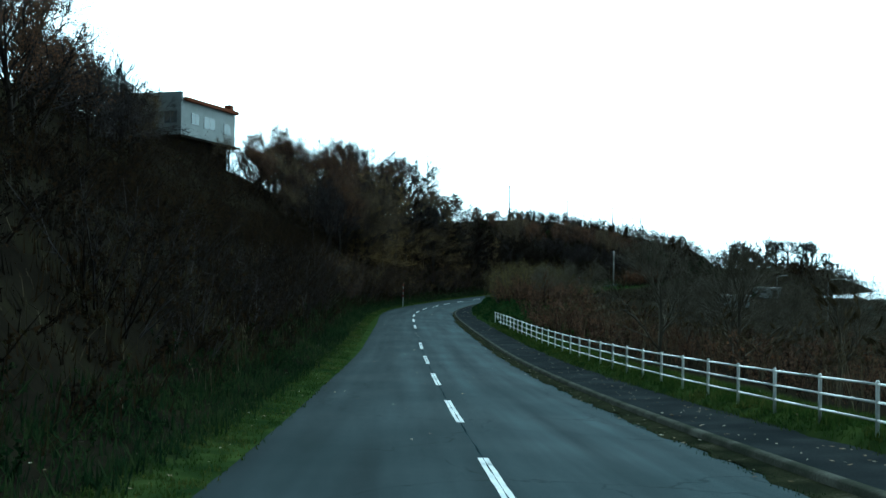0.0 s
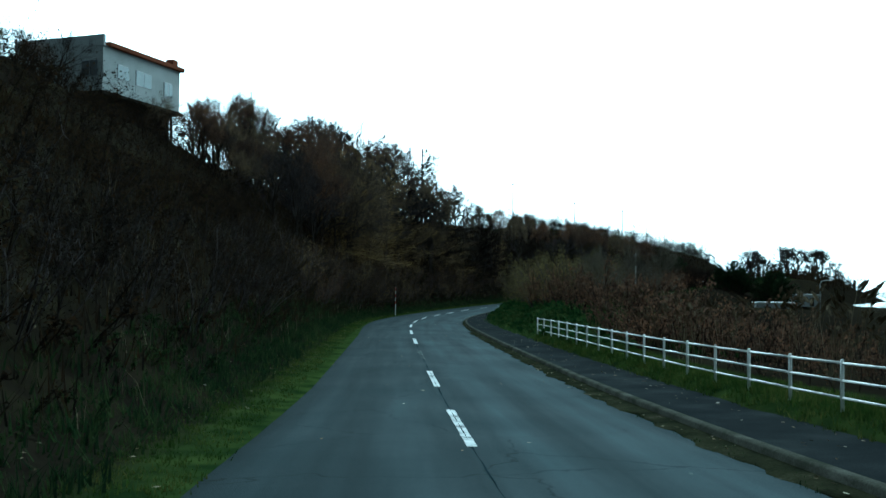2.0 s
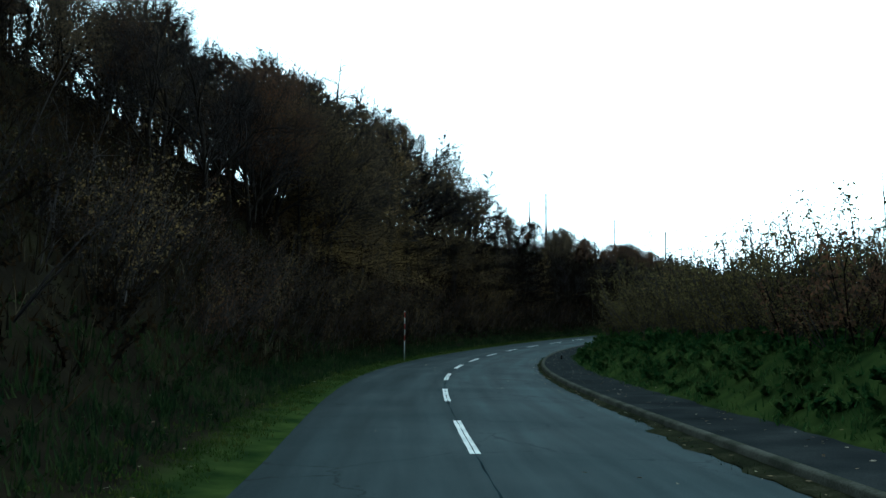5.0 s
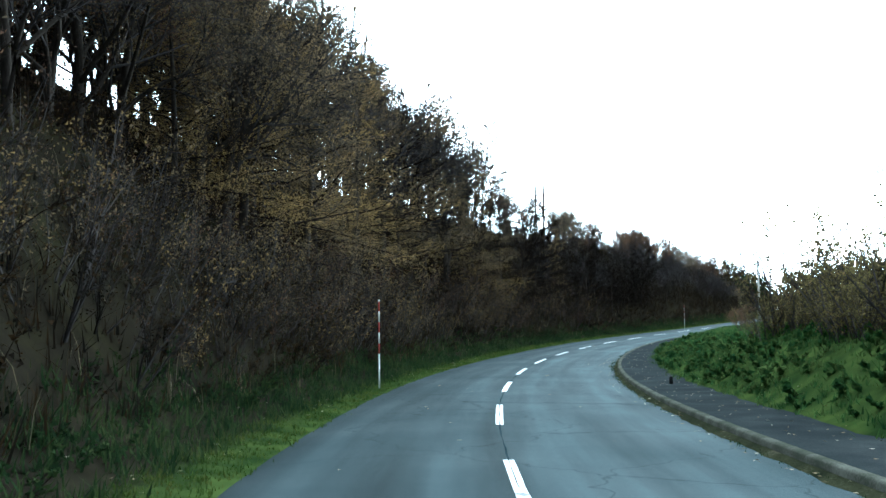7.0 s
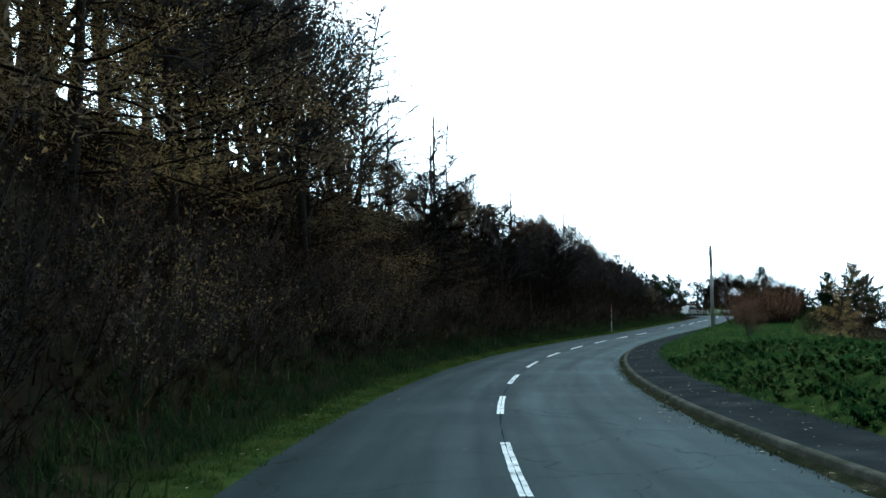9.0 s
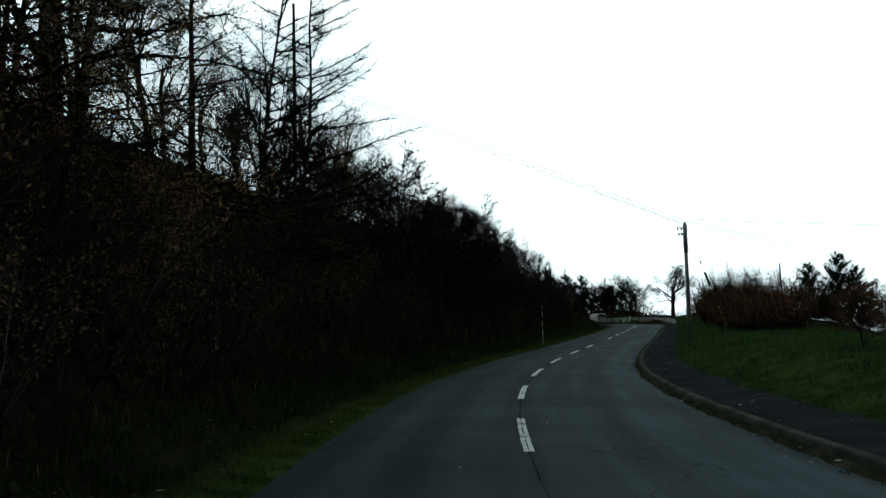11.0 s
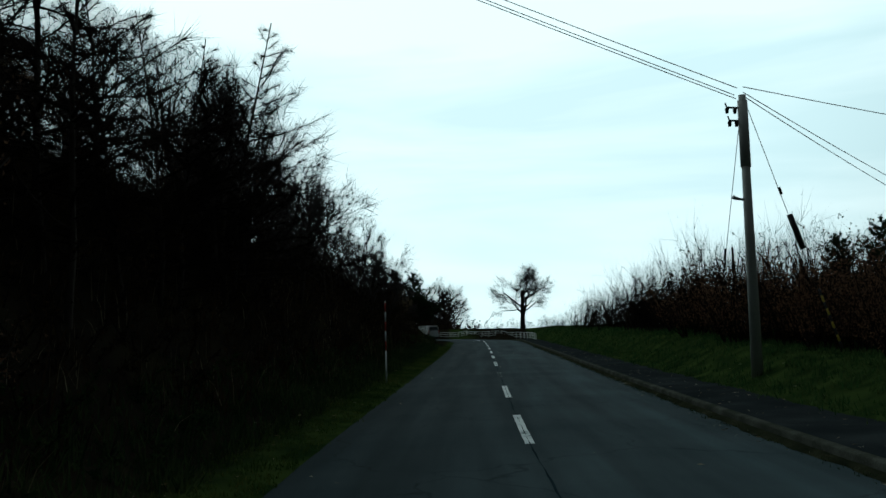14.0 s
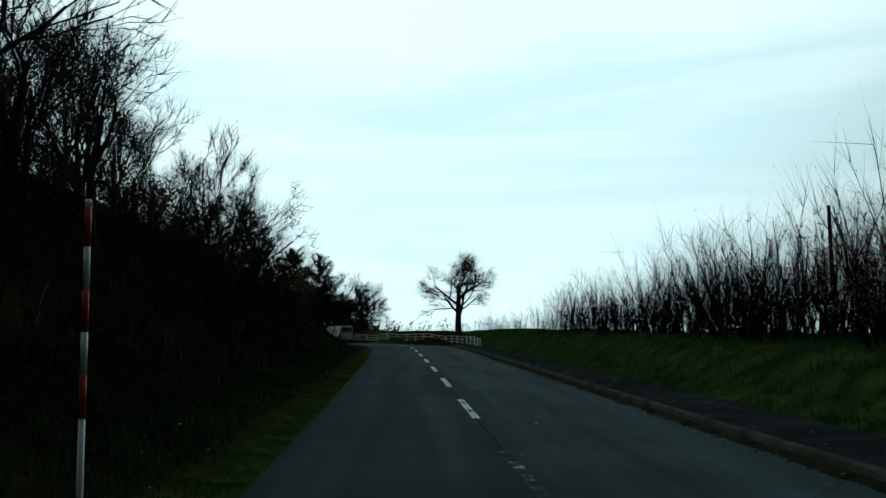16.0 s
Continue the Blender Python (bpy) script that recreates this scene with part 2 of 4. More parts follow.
BANK_LEAF = surface("bank_bush_leaves", [(0.028, 0.022, 0.014), (0.068, 0.054, 0.026), (0.125, 0.106, 0.042), (0.16, 0.112, 0.052)], 0.4, 0.8, 0, 4, island=0.3, thin=0.4)
NEEDLE = surface("pine_needles", [(0.010, 0.020, 0.010), (0.022, 0.040, 0.018), (0.035, 0.055, 0.022)], 0.6, 0.8, 0, 5, island=0.2)
REED = surface("dry_reeds", [(0.06, 0.045, 0.025), (0.13, 0.10, 0.06), (0.22, 0.18, 0.12)], 0.6, 0.85, 0, 6, island=0.3)
LAMP_GREY = surface("pale_grey_paint", [(0.42, 0.43, 0.42), (0.55, 0.56, 0.55)], 1.0, 0.5, 0, 12, spec=0.3)
SEA = surface("sea_water", [(0.02, 0.05, 0.06), (0.03, 0.07, 0.08)], 0.02, 0.25, 0.3, 0.3, spec=0.5)
WALL = surface("house_render", [(0.36, 0.38, 0.37), (0.47, 0.50, 0.49), (0.54, 0.57, 0.56)], 0.5, 0.8, 0.1, 10, spec=0.1)
ROOF_RED = surface("rusty_roof", [(0.16, 0.06, 0.035), (0.25, 0.09, 0.05)], 1.0, 0.7, 0.2, 12)
DARK_WOOD = surface("dark_timber", [(0.02, 0.018, 0.016), (0.04, 0.035, 0.03)], 1.0, 0.9, 0.2, 12)
POLE_CONCRETE = surface("pole_concrete", [(0.36, 0.36, 0.33), (0.48, 0.47, 0.44), (0.55, 0.54, 0.50)], 0.8, 0.85, 0.2, 15, spec=0.3)
STEEL = surface("galvanised_steel", [(0.22, 0.23, 0.24), (0.34, 0.35, 0.36)], 3, 0.45, 0, 20, metal=0.6)
GLASS = surface("window_glass", [(0.02, 0.03, 0.035), (0.03, 0.04, 0.045)], 0.3, 0.06, 0, 5, spec=0.8)
PALE_BARK = surface("pale_bark", [(0.07, 0.06, 0.045), (0.13, 0.115, 0.09), (0.20, 0.18, 0.14)], 1.2, 0.9, 0.4, 14)
# pale panes: the sky's reflection is put into the base colour
SKY_GLASS = surface("sky_pale_glass", [(0.17, 0.22, 0.22), (0.26, 0.31, 0.31)], 0.6, 0.1, 0, 4, spec=0.5)
TEAL_SHEET = surface("teal_sheeting", [(0.012, 0.03, 0.034), (0.02, 0.05, 0.055)], 0.8, 0.6, 0.2, 6, spec=0.2)
WIRE = surface("wire", [(0.02, 0.02, 0.02), (0.03, 0.03, 0.03)], 1, 0.6)


# ---- mesh helpers ----
def np_mesh(name, verts, tris, material, smooth=False):
    verts, tris = np.asarray(verts, np.float32).reshape(-1, 3), np.asarray(tris, np.int32)
    k = tris.shape[1]
    me = bpy.data.meshes.new(name)
    me.vertices.add(len(verts))
    me.vertices.foreach_set("co", verts.ravel())
    me.loops.add(tris.size)
    me.loops.foreach_set("vertex_index", tris.ravel())
    me.polygons.add(len(tris))
    me.polygons.foreach_set("loop_start", np.arange(0, tris.size, k, dtype=np.int32))
    me.update(calc_edges=True)
    if smooth:
        me.polygons.foreach_set("use_smooth", np.ones(len(tris), bool))
    me.materials.append(material)
    return me


def bm_mesh(name, bm, material):
    me = bpy.data.meshes.new(name)
    bm.to_mesh(me)
    bm.free()
    me.materials.append(material)
    return me


def part(name, data, parent, label=""):
    """Links a mesh as one part under a thing or a part."""
    ob = new(name, data)
    ob.parent = parent
    if label:
        ob["label"] = label
    return ob


def merge(pieces):
    """Joins (verts, faces) pieces of like face size."""
    vs, fs, n = [], [], 0
    for v, f in pieces:
        vs.append(v)
        fs.append(np.asarray(f) + n)
        n += len(v)
    return np.concatenate(vs), np.concatenate(fs)


def tube(points, radii, sides=5, cap=True):
    """A tapered tube of quads along points."""
    points = np.asarray(points, float)
    n = len(points)
    t = np.gradient(points, axis=0)
    t /= np.linalg.norm(t, axis=1, keepdims=True) + 1e-9
    ref = np.where(np.abs(t[:, 2:3]) > 0.9, [[1.0, 0, 0]], [[0, 0, 1.0]])
    a = np.cross(t, ref)
    a /= np.linalg.norm(a, axis=1, keepdims=True) + 1e-9
    b = np.cross(t, a)
    ang = np.arange(sides) * 2 * math.pi / sides
    ring = a[:, None, :] * np.cos(ang)[None, :, None] + b[:, None, :] * np.sin(ang)[None, :, None]
    v = (points[:, None, :] + ring * np.asarray(radii, float).reshape(-1, 1, 1)).reshape(-1, 3)
    i, j = np.meshgrid(np.arange(n - 1), np.arange(sides), indexing="ij")
    j2 = (j + 1) % sides
    f = np.stack([i * sides + j, (i + 1) * sides + j, (i + 1) * sides + j2, i * sides + j2], -1).reshape(-1, 4)
    if cap:
        v = np.concatenate([v, points[[0, -1]]])
        c0, c1 = n * sides, n * sides + 1
        k = np.arange(sides)
        k2 = (k + 1) % sides
        f = np.concatenate([f, np.stack([np.full(sides, c0), k, k2, k2], -1), np.stack([np.full(sides, c1), (n - 1) * sides + k2, (n - 1) * sides + k, (n - 1) * sides + k], -1)])
        f = f.copy()
    return v, f


def quads_to_tris(f):
    f = np.asarray(f)
    a, b = f[:, [0, 1, 2]], f[:, [0, 2, 3]]
    b = b[(b[:, 1] != b[:, 2])]
    return np.concatenate([a, b])


def tube_mesh(name, tubes, material, smooth=True):
    v, f = merge(tubes)
    return np_mesh(name, v, quads_to_tris(f), material, smooth)


def box(sx, sy, sz, at=(0, 0, 0), bevel=0.0):
    """A box bmesh, centred in x and y, standing on z = at[2]."""
    bm = bmesh.new()
    bmesh.ops.create_cube(bm, size=1.0, matrix=Matrix.Translation((at[0], at[1], at[2] + sz / 2)) @ Matrix.Diagonal((sx, sy, sz, 1)))
    if bevel:
        bmesh.ops.bevel(bm, geom=bm.edges[:], offset=bevel, segments=2, affect="EDGES")
    return bm


# ---- plan: the road's centre line ----
CENTRE = [(5.75, -59.7), (1.43, -14.93), (0.48, -4.98), (-0.48, 4.98), (-1.44, 14.93), (-2.41, 24.88), (-3.4, 34.83), (-4.38, 44.79), (-5.36, 54.74), (-6.32, 64.69), (-7.28, 74.65), (-8.21, 84.6),
          (-8.97, 94.57), (-9.28, 104.57), (-9.1, 114.56), (-8.46, 124.54), (-7.39, 134.49), (-5.8, 144.36), (-3.62, 154.12), (-0.98, 163.76), (2.16, 173.25), (5.81, 182.56), (9.91, 191.68),
          (14.29, 200.67), (18.75, 209.62), (23.2, 218.57), (32.14, 236.47), (41.0, 254.39), (49.77, 272.37), (54.11, 281.38)]
BEND = [(57.4, 290), (59.2, 298.5), (59.5, 307), (58, 316), (54.5, 325), (49, 333), (41, 340), (30, 346), (14, 350)]
AHEAD = [(58.4, 290.4), (66, 306), (74.5, 326.5), (90, 367), (107, 430), (127, 520)]
# the road's height along its length: a dip, then a long climb
HEIGHT = [(-60, 6.7), (-15, 3.51), (5, 2.07), (25, 0.97), (45, 0.35), (65, 0.18), (85, 0.09), (105, 0.0), (125, -0.09), (145, 0.0), (165, 0.27), (185, 0.64), (205, 1.11), (225, 1.61), (245, 2.17),
          (265, 2.73), (285, 3.31), (300, 3.74), (320, 4.25), (345, 4.55), (470, 4.6)]


def spline(points, step=0.5):
    p = np.array(points, float)
    p = np.vstack([2 * p[0] - p[1], p, 2 * p[-1] - p[-2]])
    seg = []
    for i in range(1, len(p) - 2):
        u = np.linspace(0, 1, 40, endpoint=False)[:, None]
        a, b, c, d = p[i - 1], p[i], p[i + 1], p[i + 2]
        seg.append(0.5 * (2 * b + (c - a) * u + (2 * a - 5 * b + 4 * c - d) * u**2 + (3 * b - a - 3 * c + d) * u**3))
    q = np.vstack(seg + [p[-2:-1]])
    s = np.r_[0, np.cumsum(np.hypot(*np.diff(q, axis=0).T))]
    at = np.arange(0, s[-1], step)
    q = np.c_[np.interp(at, s, q[:, 0]), np.interp(at, s, q[:, 1])]
    k = np.ones(31) / 31
    pad = np.vstack([q[0] + (q[0] - q[1]) * np.arange(15, 0, -1)[:, None], q, q[-1] + (q[-1] - q[-2]) * np.arange(1, 16)[:, None]])
    return np.c_[np.convolve(pad[:, 0], k, "valid"), np.convolve(pad[:, 1], k, "valid")]


class Line:
    """A plan line by its length s, with s = 0 beside the camera's start."""

    def __init__(self, points):
        self.q = spline(points)
        t = np.gradient(self.q, axis=0)
        self.t = t / np.linalg.norm(t, axis=1, keepdims=True)
        s = np.r_[0, np.cumsum(np.hypot(*np.diff(self.q, axis=0).T))]
        self.s = s - s[np.abs(self.q[:, 1]).argmin()]

    def at(self, s, lat):
        """Places at s, lat metres to the right; past the ends it runs on straight."""
        s, lat = np.asarray(s, float), np.asarray(lat, float)
        over = s - np.clip(s, self.s[0], self.s[-1])
        x, y = (np.interp(s, self.s, self.q[:, i]) for i in (0, 1))
        tx, ty = (np.interp(s, self.s, self.t[:, i]) for i in (0, 1))
        n = np.hypot(tx, ty)
        tx, ty = tx / n, ty / n
        return x + tx * over + ty * lat, y + ty * over - tx * lat

    def yaw(self, s):
        tx, ty = (np.interp(s, self.s, self.t[:, i]) for i in (0, 1))
        return math.degrees(math.atan2(-tx, ty))

    def find(self, x, y):
        d = np.hypot(self.q[:, 0] - x, self.q[:, 1] - y)
        i = d.argmin()
        return self.s[i], (x - self.q[i, 0]) * self.t[i, 1] - (y - self.q[i, 1]) * self.t[i, 0]


ROAD, BASE = Line(CENTRE + BEND), Line(CENTRE + AHEAD)


def step(a, b, x):
    u = np.clip((np.asarray(x, float) - a) / (b - a), 0, 1)
    return u * u * (3 - 2 * u)


PROFILE = spline(HEIGHT)


def road_z(s):
    return np.interp(s, PROFILE[:, 0], PROFILE[:, 1])


def left_edge(s):
    return np.interp(s, [0, 30, 50, 80, 105, 125, 150, 210, 300], [3.55, 3.5, 3.1, 3.0, 3.5, 3.65, 3.4, 3.35, 3.3])


def right_edge(s):
    return np.interp(s, [0, 40, 70, 110, 145, 180, 225, 300], [4.0, 3.78, 3.72, 3.85, 4.0, 3.8, 3.95, 4.1])


def shifted(s, lat):
    """lat on a road of the plain section, 3.4 m left and 3.8 m right, for lat on the real one."""
    w = np.clip(np.abs(lat) / 3.0, 0, 1) ** 3
    return lat - w * np.where(lat > 0, right_edge(s) - 3.8, 3.4 - left_edge(s))


def widened(s, lat):
    w = np.clip(np.abs(lat) / 3.0, 0, 1) ** 3
    return lat + w * np.where(lat > 0, right_edge(s) - 3.8, 3.4 - left_edge(s))


def ripple(s, lat):
    return 0.5 * np.sin(s * 0.31 + lat * 0.23) + 0.35 * np.sin(s * 0.13 - lat * 0.41 + 1.0) + 0.25 * np.sin(s * 0.71 + lat * 0.57 + 2.0)


def ground_z(s, lat):
    """The ground's height over the plan, by the base line's s and lat."""
    s, lat = np.broadcast_arrays(np.asarray(s, float), np.asarray(lat, float))
    base = road_z(s)
    lat = np.where(np.abs(lat) > 2.9, shifted(s, lat), lat)
    # hill on the left: a steep foot, then an even slope up to a brow
    u = np.maximum(-lat - 4.6, 0)
    rise = np.interp(u, [0, 1.2, 4.4, 7.4, 11.4, 17.4, 25, 36, 80], [0, 0.5, 4.2, 6.3, 8.8, 12.4, 15.3, 17.0, 18.0]) * np.interp(s, [0, 60, 90, 112, 132, 180, 215, 300], [1.1, 1.12, 1.24, 1.30, 1.14, 1.0, 0.92, 0.92])
    brow = np.interp(s, [0, 180, 220, 250, 270, 284, 298, 345, 400], [24, 22, 18, 13, 8.5, 4.5, 1.4, 1.0, 5.0])
    hill = rise * brow / (rise**4 + brow**4 + 1e-9) ** 0.25 + 0.25 * ripple(s, lat) * step(1, 5, u)
    verge = 0.10 * step(3.3, 4.6, -lat)
    # far rise that carries the distant poles
    hill = hill + step(335, 385, s) * np.interp(-lat, [14, 20, 34, 62, 90], [0, 4.0, 8.0, 14.0, 17.0])
    # strip on the right: low ground beside the fence, then a bank, then a lawn on a low bank
    v = np.maximum(lat - 5.4, 0)
    low = 0.16 + 0.22 * step(0, 0.5, v)
    low = low + (-0.7 - base - low) * step(1.2, 16, v)
    bank = 0.16 + 1.4 * step(0, 2.6, v) - 3.0 * step(14, 40, v)
    lawn = 0.16 + (0.72 + 0.5 * step(205, 235, s)) * step(0, 2.6, v) - (3.0 + base) * step(9, 26, v)
    right = low + (bank - low) * step(64, 80, s) + (lawn - bank) * step(122, 142, s)
    right = right - 0.10 * (1 - step(0, 0.3, v))
    right = right + 0.10 * ripple(s * 1.3, lat * 1.7) * step(0.5, 3, v)
    edge = np.interp(s, [0, 150, 280, 350, 500], [150, 110, 70, 18, 13])
    right = right - 9.0 * step(0, 18, lat - edge)
    fall = -45 * step(455, 540, s)
    z = base + fall + np.where(lat < 0, np.where(lat > -3.25, -0.12, verge + hill), np.where(lat < 4.05, -0.12, right))
    # past the bend the road turns away and the rough ground closes its line
    over = step(287, 297, s) * step(-16, -8, lat) * (1 - step(4, 9, lat))
    z = z + (base + fall + 1.4 - z) * over
    near = (s > 268) & (s < 385) & (lat > -70) & (lat < 14)
    if near.any():
        x, y = BASE.at(s[near], lat[near])
        on = (ROAD.s > 276)
        bend, bend_z = ROAD.q[on][::2], road_z(ROAD.s[on][::2]) - 0.12
        d2 = (x[:, None] - bend[:, 0]) ** 2 + (y[:, None] - bend[:, 1]) ** 2
        d = np.sqrt(d2.min(1))
        w = step(4.6, 7.5, d)
        z = np.array(z)
        z[near] = w * z[near] + (1 - w) * np.minimum(z[near], bend_z[d2.argmin(1)])
    return z


def place(s, lat, sink=0.0):
    x, y = BASE.at(s, lat)
    return float(x), float(y), float(ground_z(s, lat)) - sink


def strip(name, line, s0, s1, section, material, ds=1.0, wobble=None):
    """A surface swept along the line: section rows of (lat, z)."""
    ss = np.arange(s0, s1 + ds / 2, ds)
    lat, z = np.array(section, float).T
    L = np.repeat(lat[None], len(ss), 0)
    L = widened(ss[:, None], L)
    if wobble:
        for col, amount in wobble.items():
            L[:, col] += amount * (0.5 * np.sin(ss * 0.9 + col) + 0.6 * np.sin(ss * 2.3 + 2 * col) + 0.5 * np.sin(ss * 5.1))
    x, y = line.at(ss[:, None], L)
    v = np.stack([x, y, road_z(ss)[:, None] + z[None]], -1).reshape(-1, 3)
    n, m = len(ss), len(lat)
    i, j = np.meshgrid(np.arange(n - 1), np.arange(m - 1), indexing="ij")
    f = np.stack([i * m + j, i * m + j + 1, (i + 1) * m + j + 1, (i + 1) * m + j], -1).reshape(-1, 4)
    me = np_mesh(name, v, f, material)
    me.attributes.new("across", "FLOAT", "POINT").data.foreach_set("value", np.repeat(lat[None], n, 0).astype(np.float32).ravel())
    me.attributes.new("along", "FLOAT", "POINT").data.foreach_set("value", np.repeat(ss[:, None], m, 1).astype(np.float32).ravel())
    return tagged(new(name, me), kind="structure")


# ---- ground sheet ----
def build_ground():
    ss = np.r_[-4000, -1500, -500, -200, -100, np.arange(-60, 0, 6), np.arange(0, 350, 1.5), np.arange(350, 420, 4), 430, 460, 500, 600, 900, 1800, 4200]
    ll = np.r_[-4000, -1500, -600, -250, -120, np.arange(-90, -38, 7), np.arange(-36, -10, 1.3), np.arange(-10, -3.6, 0.5), -3.45, -3.3, -3.2, 0.0, 4.0, 4.1, 4.8, 5.4, 5.65, 5.9,
              np.arange(6.3, 14, 0.6), np.arange(14, 50, 2), np.arange(52, 120, 8), 130, 150, 175, 200, 260, 500, 1500, 4000]
    S, L = np.meshgrid(ss, ll, indexing="ij")
    near = np.clip(widened(S, L), -60, 60)
    x, y = BASE.at(S, near)
    far = L - np.clip(L, -60, 60)
    fan = np.radians(np.interp(S, [-300, 0, 330, 700], [-70, -35, 35, 60]))
    x = x + far * np.cos(fan)
    y = y + np.abs(far) * np.sin(fan)
    z = ground_z(S, near + far)
    n, m = S.shape
    i, j = np.meshgrid(np.arange(n - 1), np.arange(m - 1), indexing="ij")
    f = np.stack([i * m + j, i * m + j + 1, (i + 1) * m + j + 1, (i + 1) * m + j], -1).reshape(-1, 4)
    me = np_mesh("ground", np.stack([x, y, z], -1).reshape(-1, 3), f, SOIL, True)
    turf = np.where(L < 0, 1 - step(3.8, 4.6, -L), step(5.3, 5.5, L) * (1 - step(6.8, 8.2, L) * (1 - step(62, 76, S))) * (1 - step(12, 16, L)))
    me.attributes.new("turf", "FLOAT", "POINT").data.foreach_set("value", turf.astype(np.float32).ravel())
    tagged(new("ground", me), "dark soil and turf hillside falling to a shore", "ground", kind="structure")
    v = [(-4500, -4500, -3.6), (4500, -4500, -3.6), (4500, 4900, -3.6), (-4500, 4900, -3.6)]
    tagged(new("water", np_mesh("water", v, [[0, 1, 2, 3]], SEA)), "grey-green sea under an overcast sky", "sea", kind="structure")


build_ground()
END = float(ROAD.s[-1]) - 2
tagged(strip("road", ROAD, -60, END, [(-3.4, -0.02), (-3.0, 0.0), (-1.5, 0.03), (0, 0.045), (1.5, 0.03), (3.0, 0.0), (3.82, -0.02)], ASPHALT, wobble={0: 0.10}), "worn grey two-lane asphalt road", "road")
for g0, g1, edge in ((-60, 84, 3.40), (84, 300, 3.63)):
    strip("gutter", ROAD, g0, g1, [(edge, -0.012), (edge + 0.08, 0.012), (3.74, 0.034), (3.82, 0.055)], LITTER, 0.35, wobble={0: 0.12 if g0 < 0 else 0.05})
tagged(strip("kerb", ROAD, -60, 300, [(3.79, -0.1), (3.80, 0.13), (3.83, 0.155), (3.95, 0.16), (3.97, 0.10)], CONCRETE), "weathered concrete kerb along the walkway", "kerb")
tagged(strip("pavement", ROAD, -60, 300, [(3.96, 0.135), (4.8, 0.16), (5.55, 0.17)], WALKWAY, wobble={2: 0.12}), "dark worn asphalt walkway behind the kerb", "pavement")


strip("centre_seam", ROAD, -20, 290, [(-0.012, 0.047), (0.012, 0.047)], SEAM, 0.4, wobble={0: 0.012, 1: 0.012})


WORN = (60, 220)


def build_dash(s, length, wide=0.15):
    ss = np.linspace(s, s + length, 13)
    rd = random.Random(s)
    gap = 0.006 + 0.004 * np.sin(ss * 3.0 + s)
    lats = np.stack([0 * ss - wide / 2, 0 * ss - gap, 0 * ss + gap, 0 * ss + wide / 2], 1) + np.array([[rd.uniform(-0.006, 0.006) for _ in range(4)] for _ in ss])
    x, y = ROAD.at(ss[:, None], lats)
    cx, cy = ROAD.at(s, 0)
    z = np.repeat((road_z(ss) + 0.051)[:, None], 4, 1)
    v = np.stack([x - cx, y - cy, z], -1).reshape(-1, 3)
    f = [[4 * i + k, 4 * i + k + 1, 4 * i + k + 5, 4 * i + k + 4] for i in range(len(ss) - 1) for k in (0, 2)]
    ob = new("lane_dash", np_mesh("lane_dash", v, f, LINE_WORN if s in WORN else LINE_PAINT))
    ob.location = (float(cx), float(cy), 0)
    return tagged(ob, "flaked remains of a white centre dash" if s in WORN else "worn white dash of the road's centre line", "road marking", "centre line dashes", "structure")


for s in range(-20, int(END) - 8, 10):
    build_dash(s, 5.0)


# ---- plants ----
def unit(v):
    return v / (np.linalg.norm(v) + 1e-9)


def limb(rng, p, d, length, segs, wander, lift):
    pts = [p]
    for _ in range(segs):
        d = unit(d + rng.normal(0, wander, 3) + (0, 0, lift))
        p = p + d * length / segs
        pts.append(p)
    return np.array(pts), d


def tilted(rng, d, angle):
    side = unit(np.cross(d, rng.normal(0, 1, 3)))
    return unit(d * math.cos(angle) + side * math.sin(angle))


def branching(rng, h, r, fork=0.35, levels=4, kids=(5, 4, 4, 3), angle=(0.5, 0.9), shrink=0.62, wander=0.12, lift=0.05, lean=0.05, rmin=0.008):
    """A forking tree: lists of tubes by level, and the twig ends."""
    by_level = [[] for _ in range(levels + 1)]
    tips = []

    def grow(p, d, length, rad, lev):
        segs = max(2, 5 - lev)
        pts, dd = limb(rng, p, d, length, segs, wander * (0.5 if lev == 0 else 1), lift if lev else 0)
        end = rad * (0.55 if lev < levels else 0.3)
        by_level[lev].append(tube(pts, np.maximum(np.linspace(rad, end, len(pts)), rmin), 6 if lev == 0 else 4 if lev < 3 else 3, False))
        if lev == levels:
            tips.append(pts[1:])
            return
        for k in range(kids[min(lev, len(kids) - 1)]):
            lo = fork if lev == 0 else 0.3
            u = lo + (1 - lo) * (k + rng.random()) / kids[min(lev, len(kids) - 1)]
            u = min(u, 1.0)
            pos = u * segs
            i = min(int(pos), segs - 1)
            q = pts[i] + (pts[i + 1] - pts[i]) * (pos - i)
            grow(q, tilted(rng, unit(pts[i + 1] - pts[i]), rng.uniform(*angle) * (1.15 - 0.4 * u)), length * shrink * rng.uniform(0.75, 1.1) * (1.15 - 0.35 * u), rad * (1 - 0.45 * u) * 0.62, lev + 1)

    grow(np.zeros(3), unit(np.array([rng.normal(0, lean), rng.normal(0, lean), 1.0])), h * 0.5, r, 0)
    return by_level, (np.concatenate(tips) if tips else np.zeros((0, 3)))


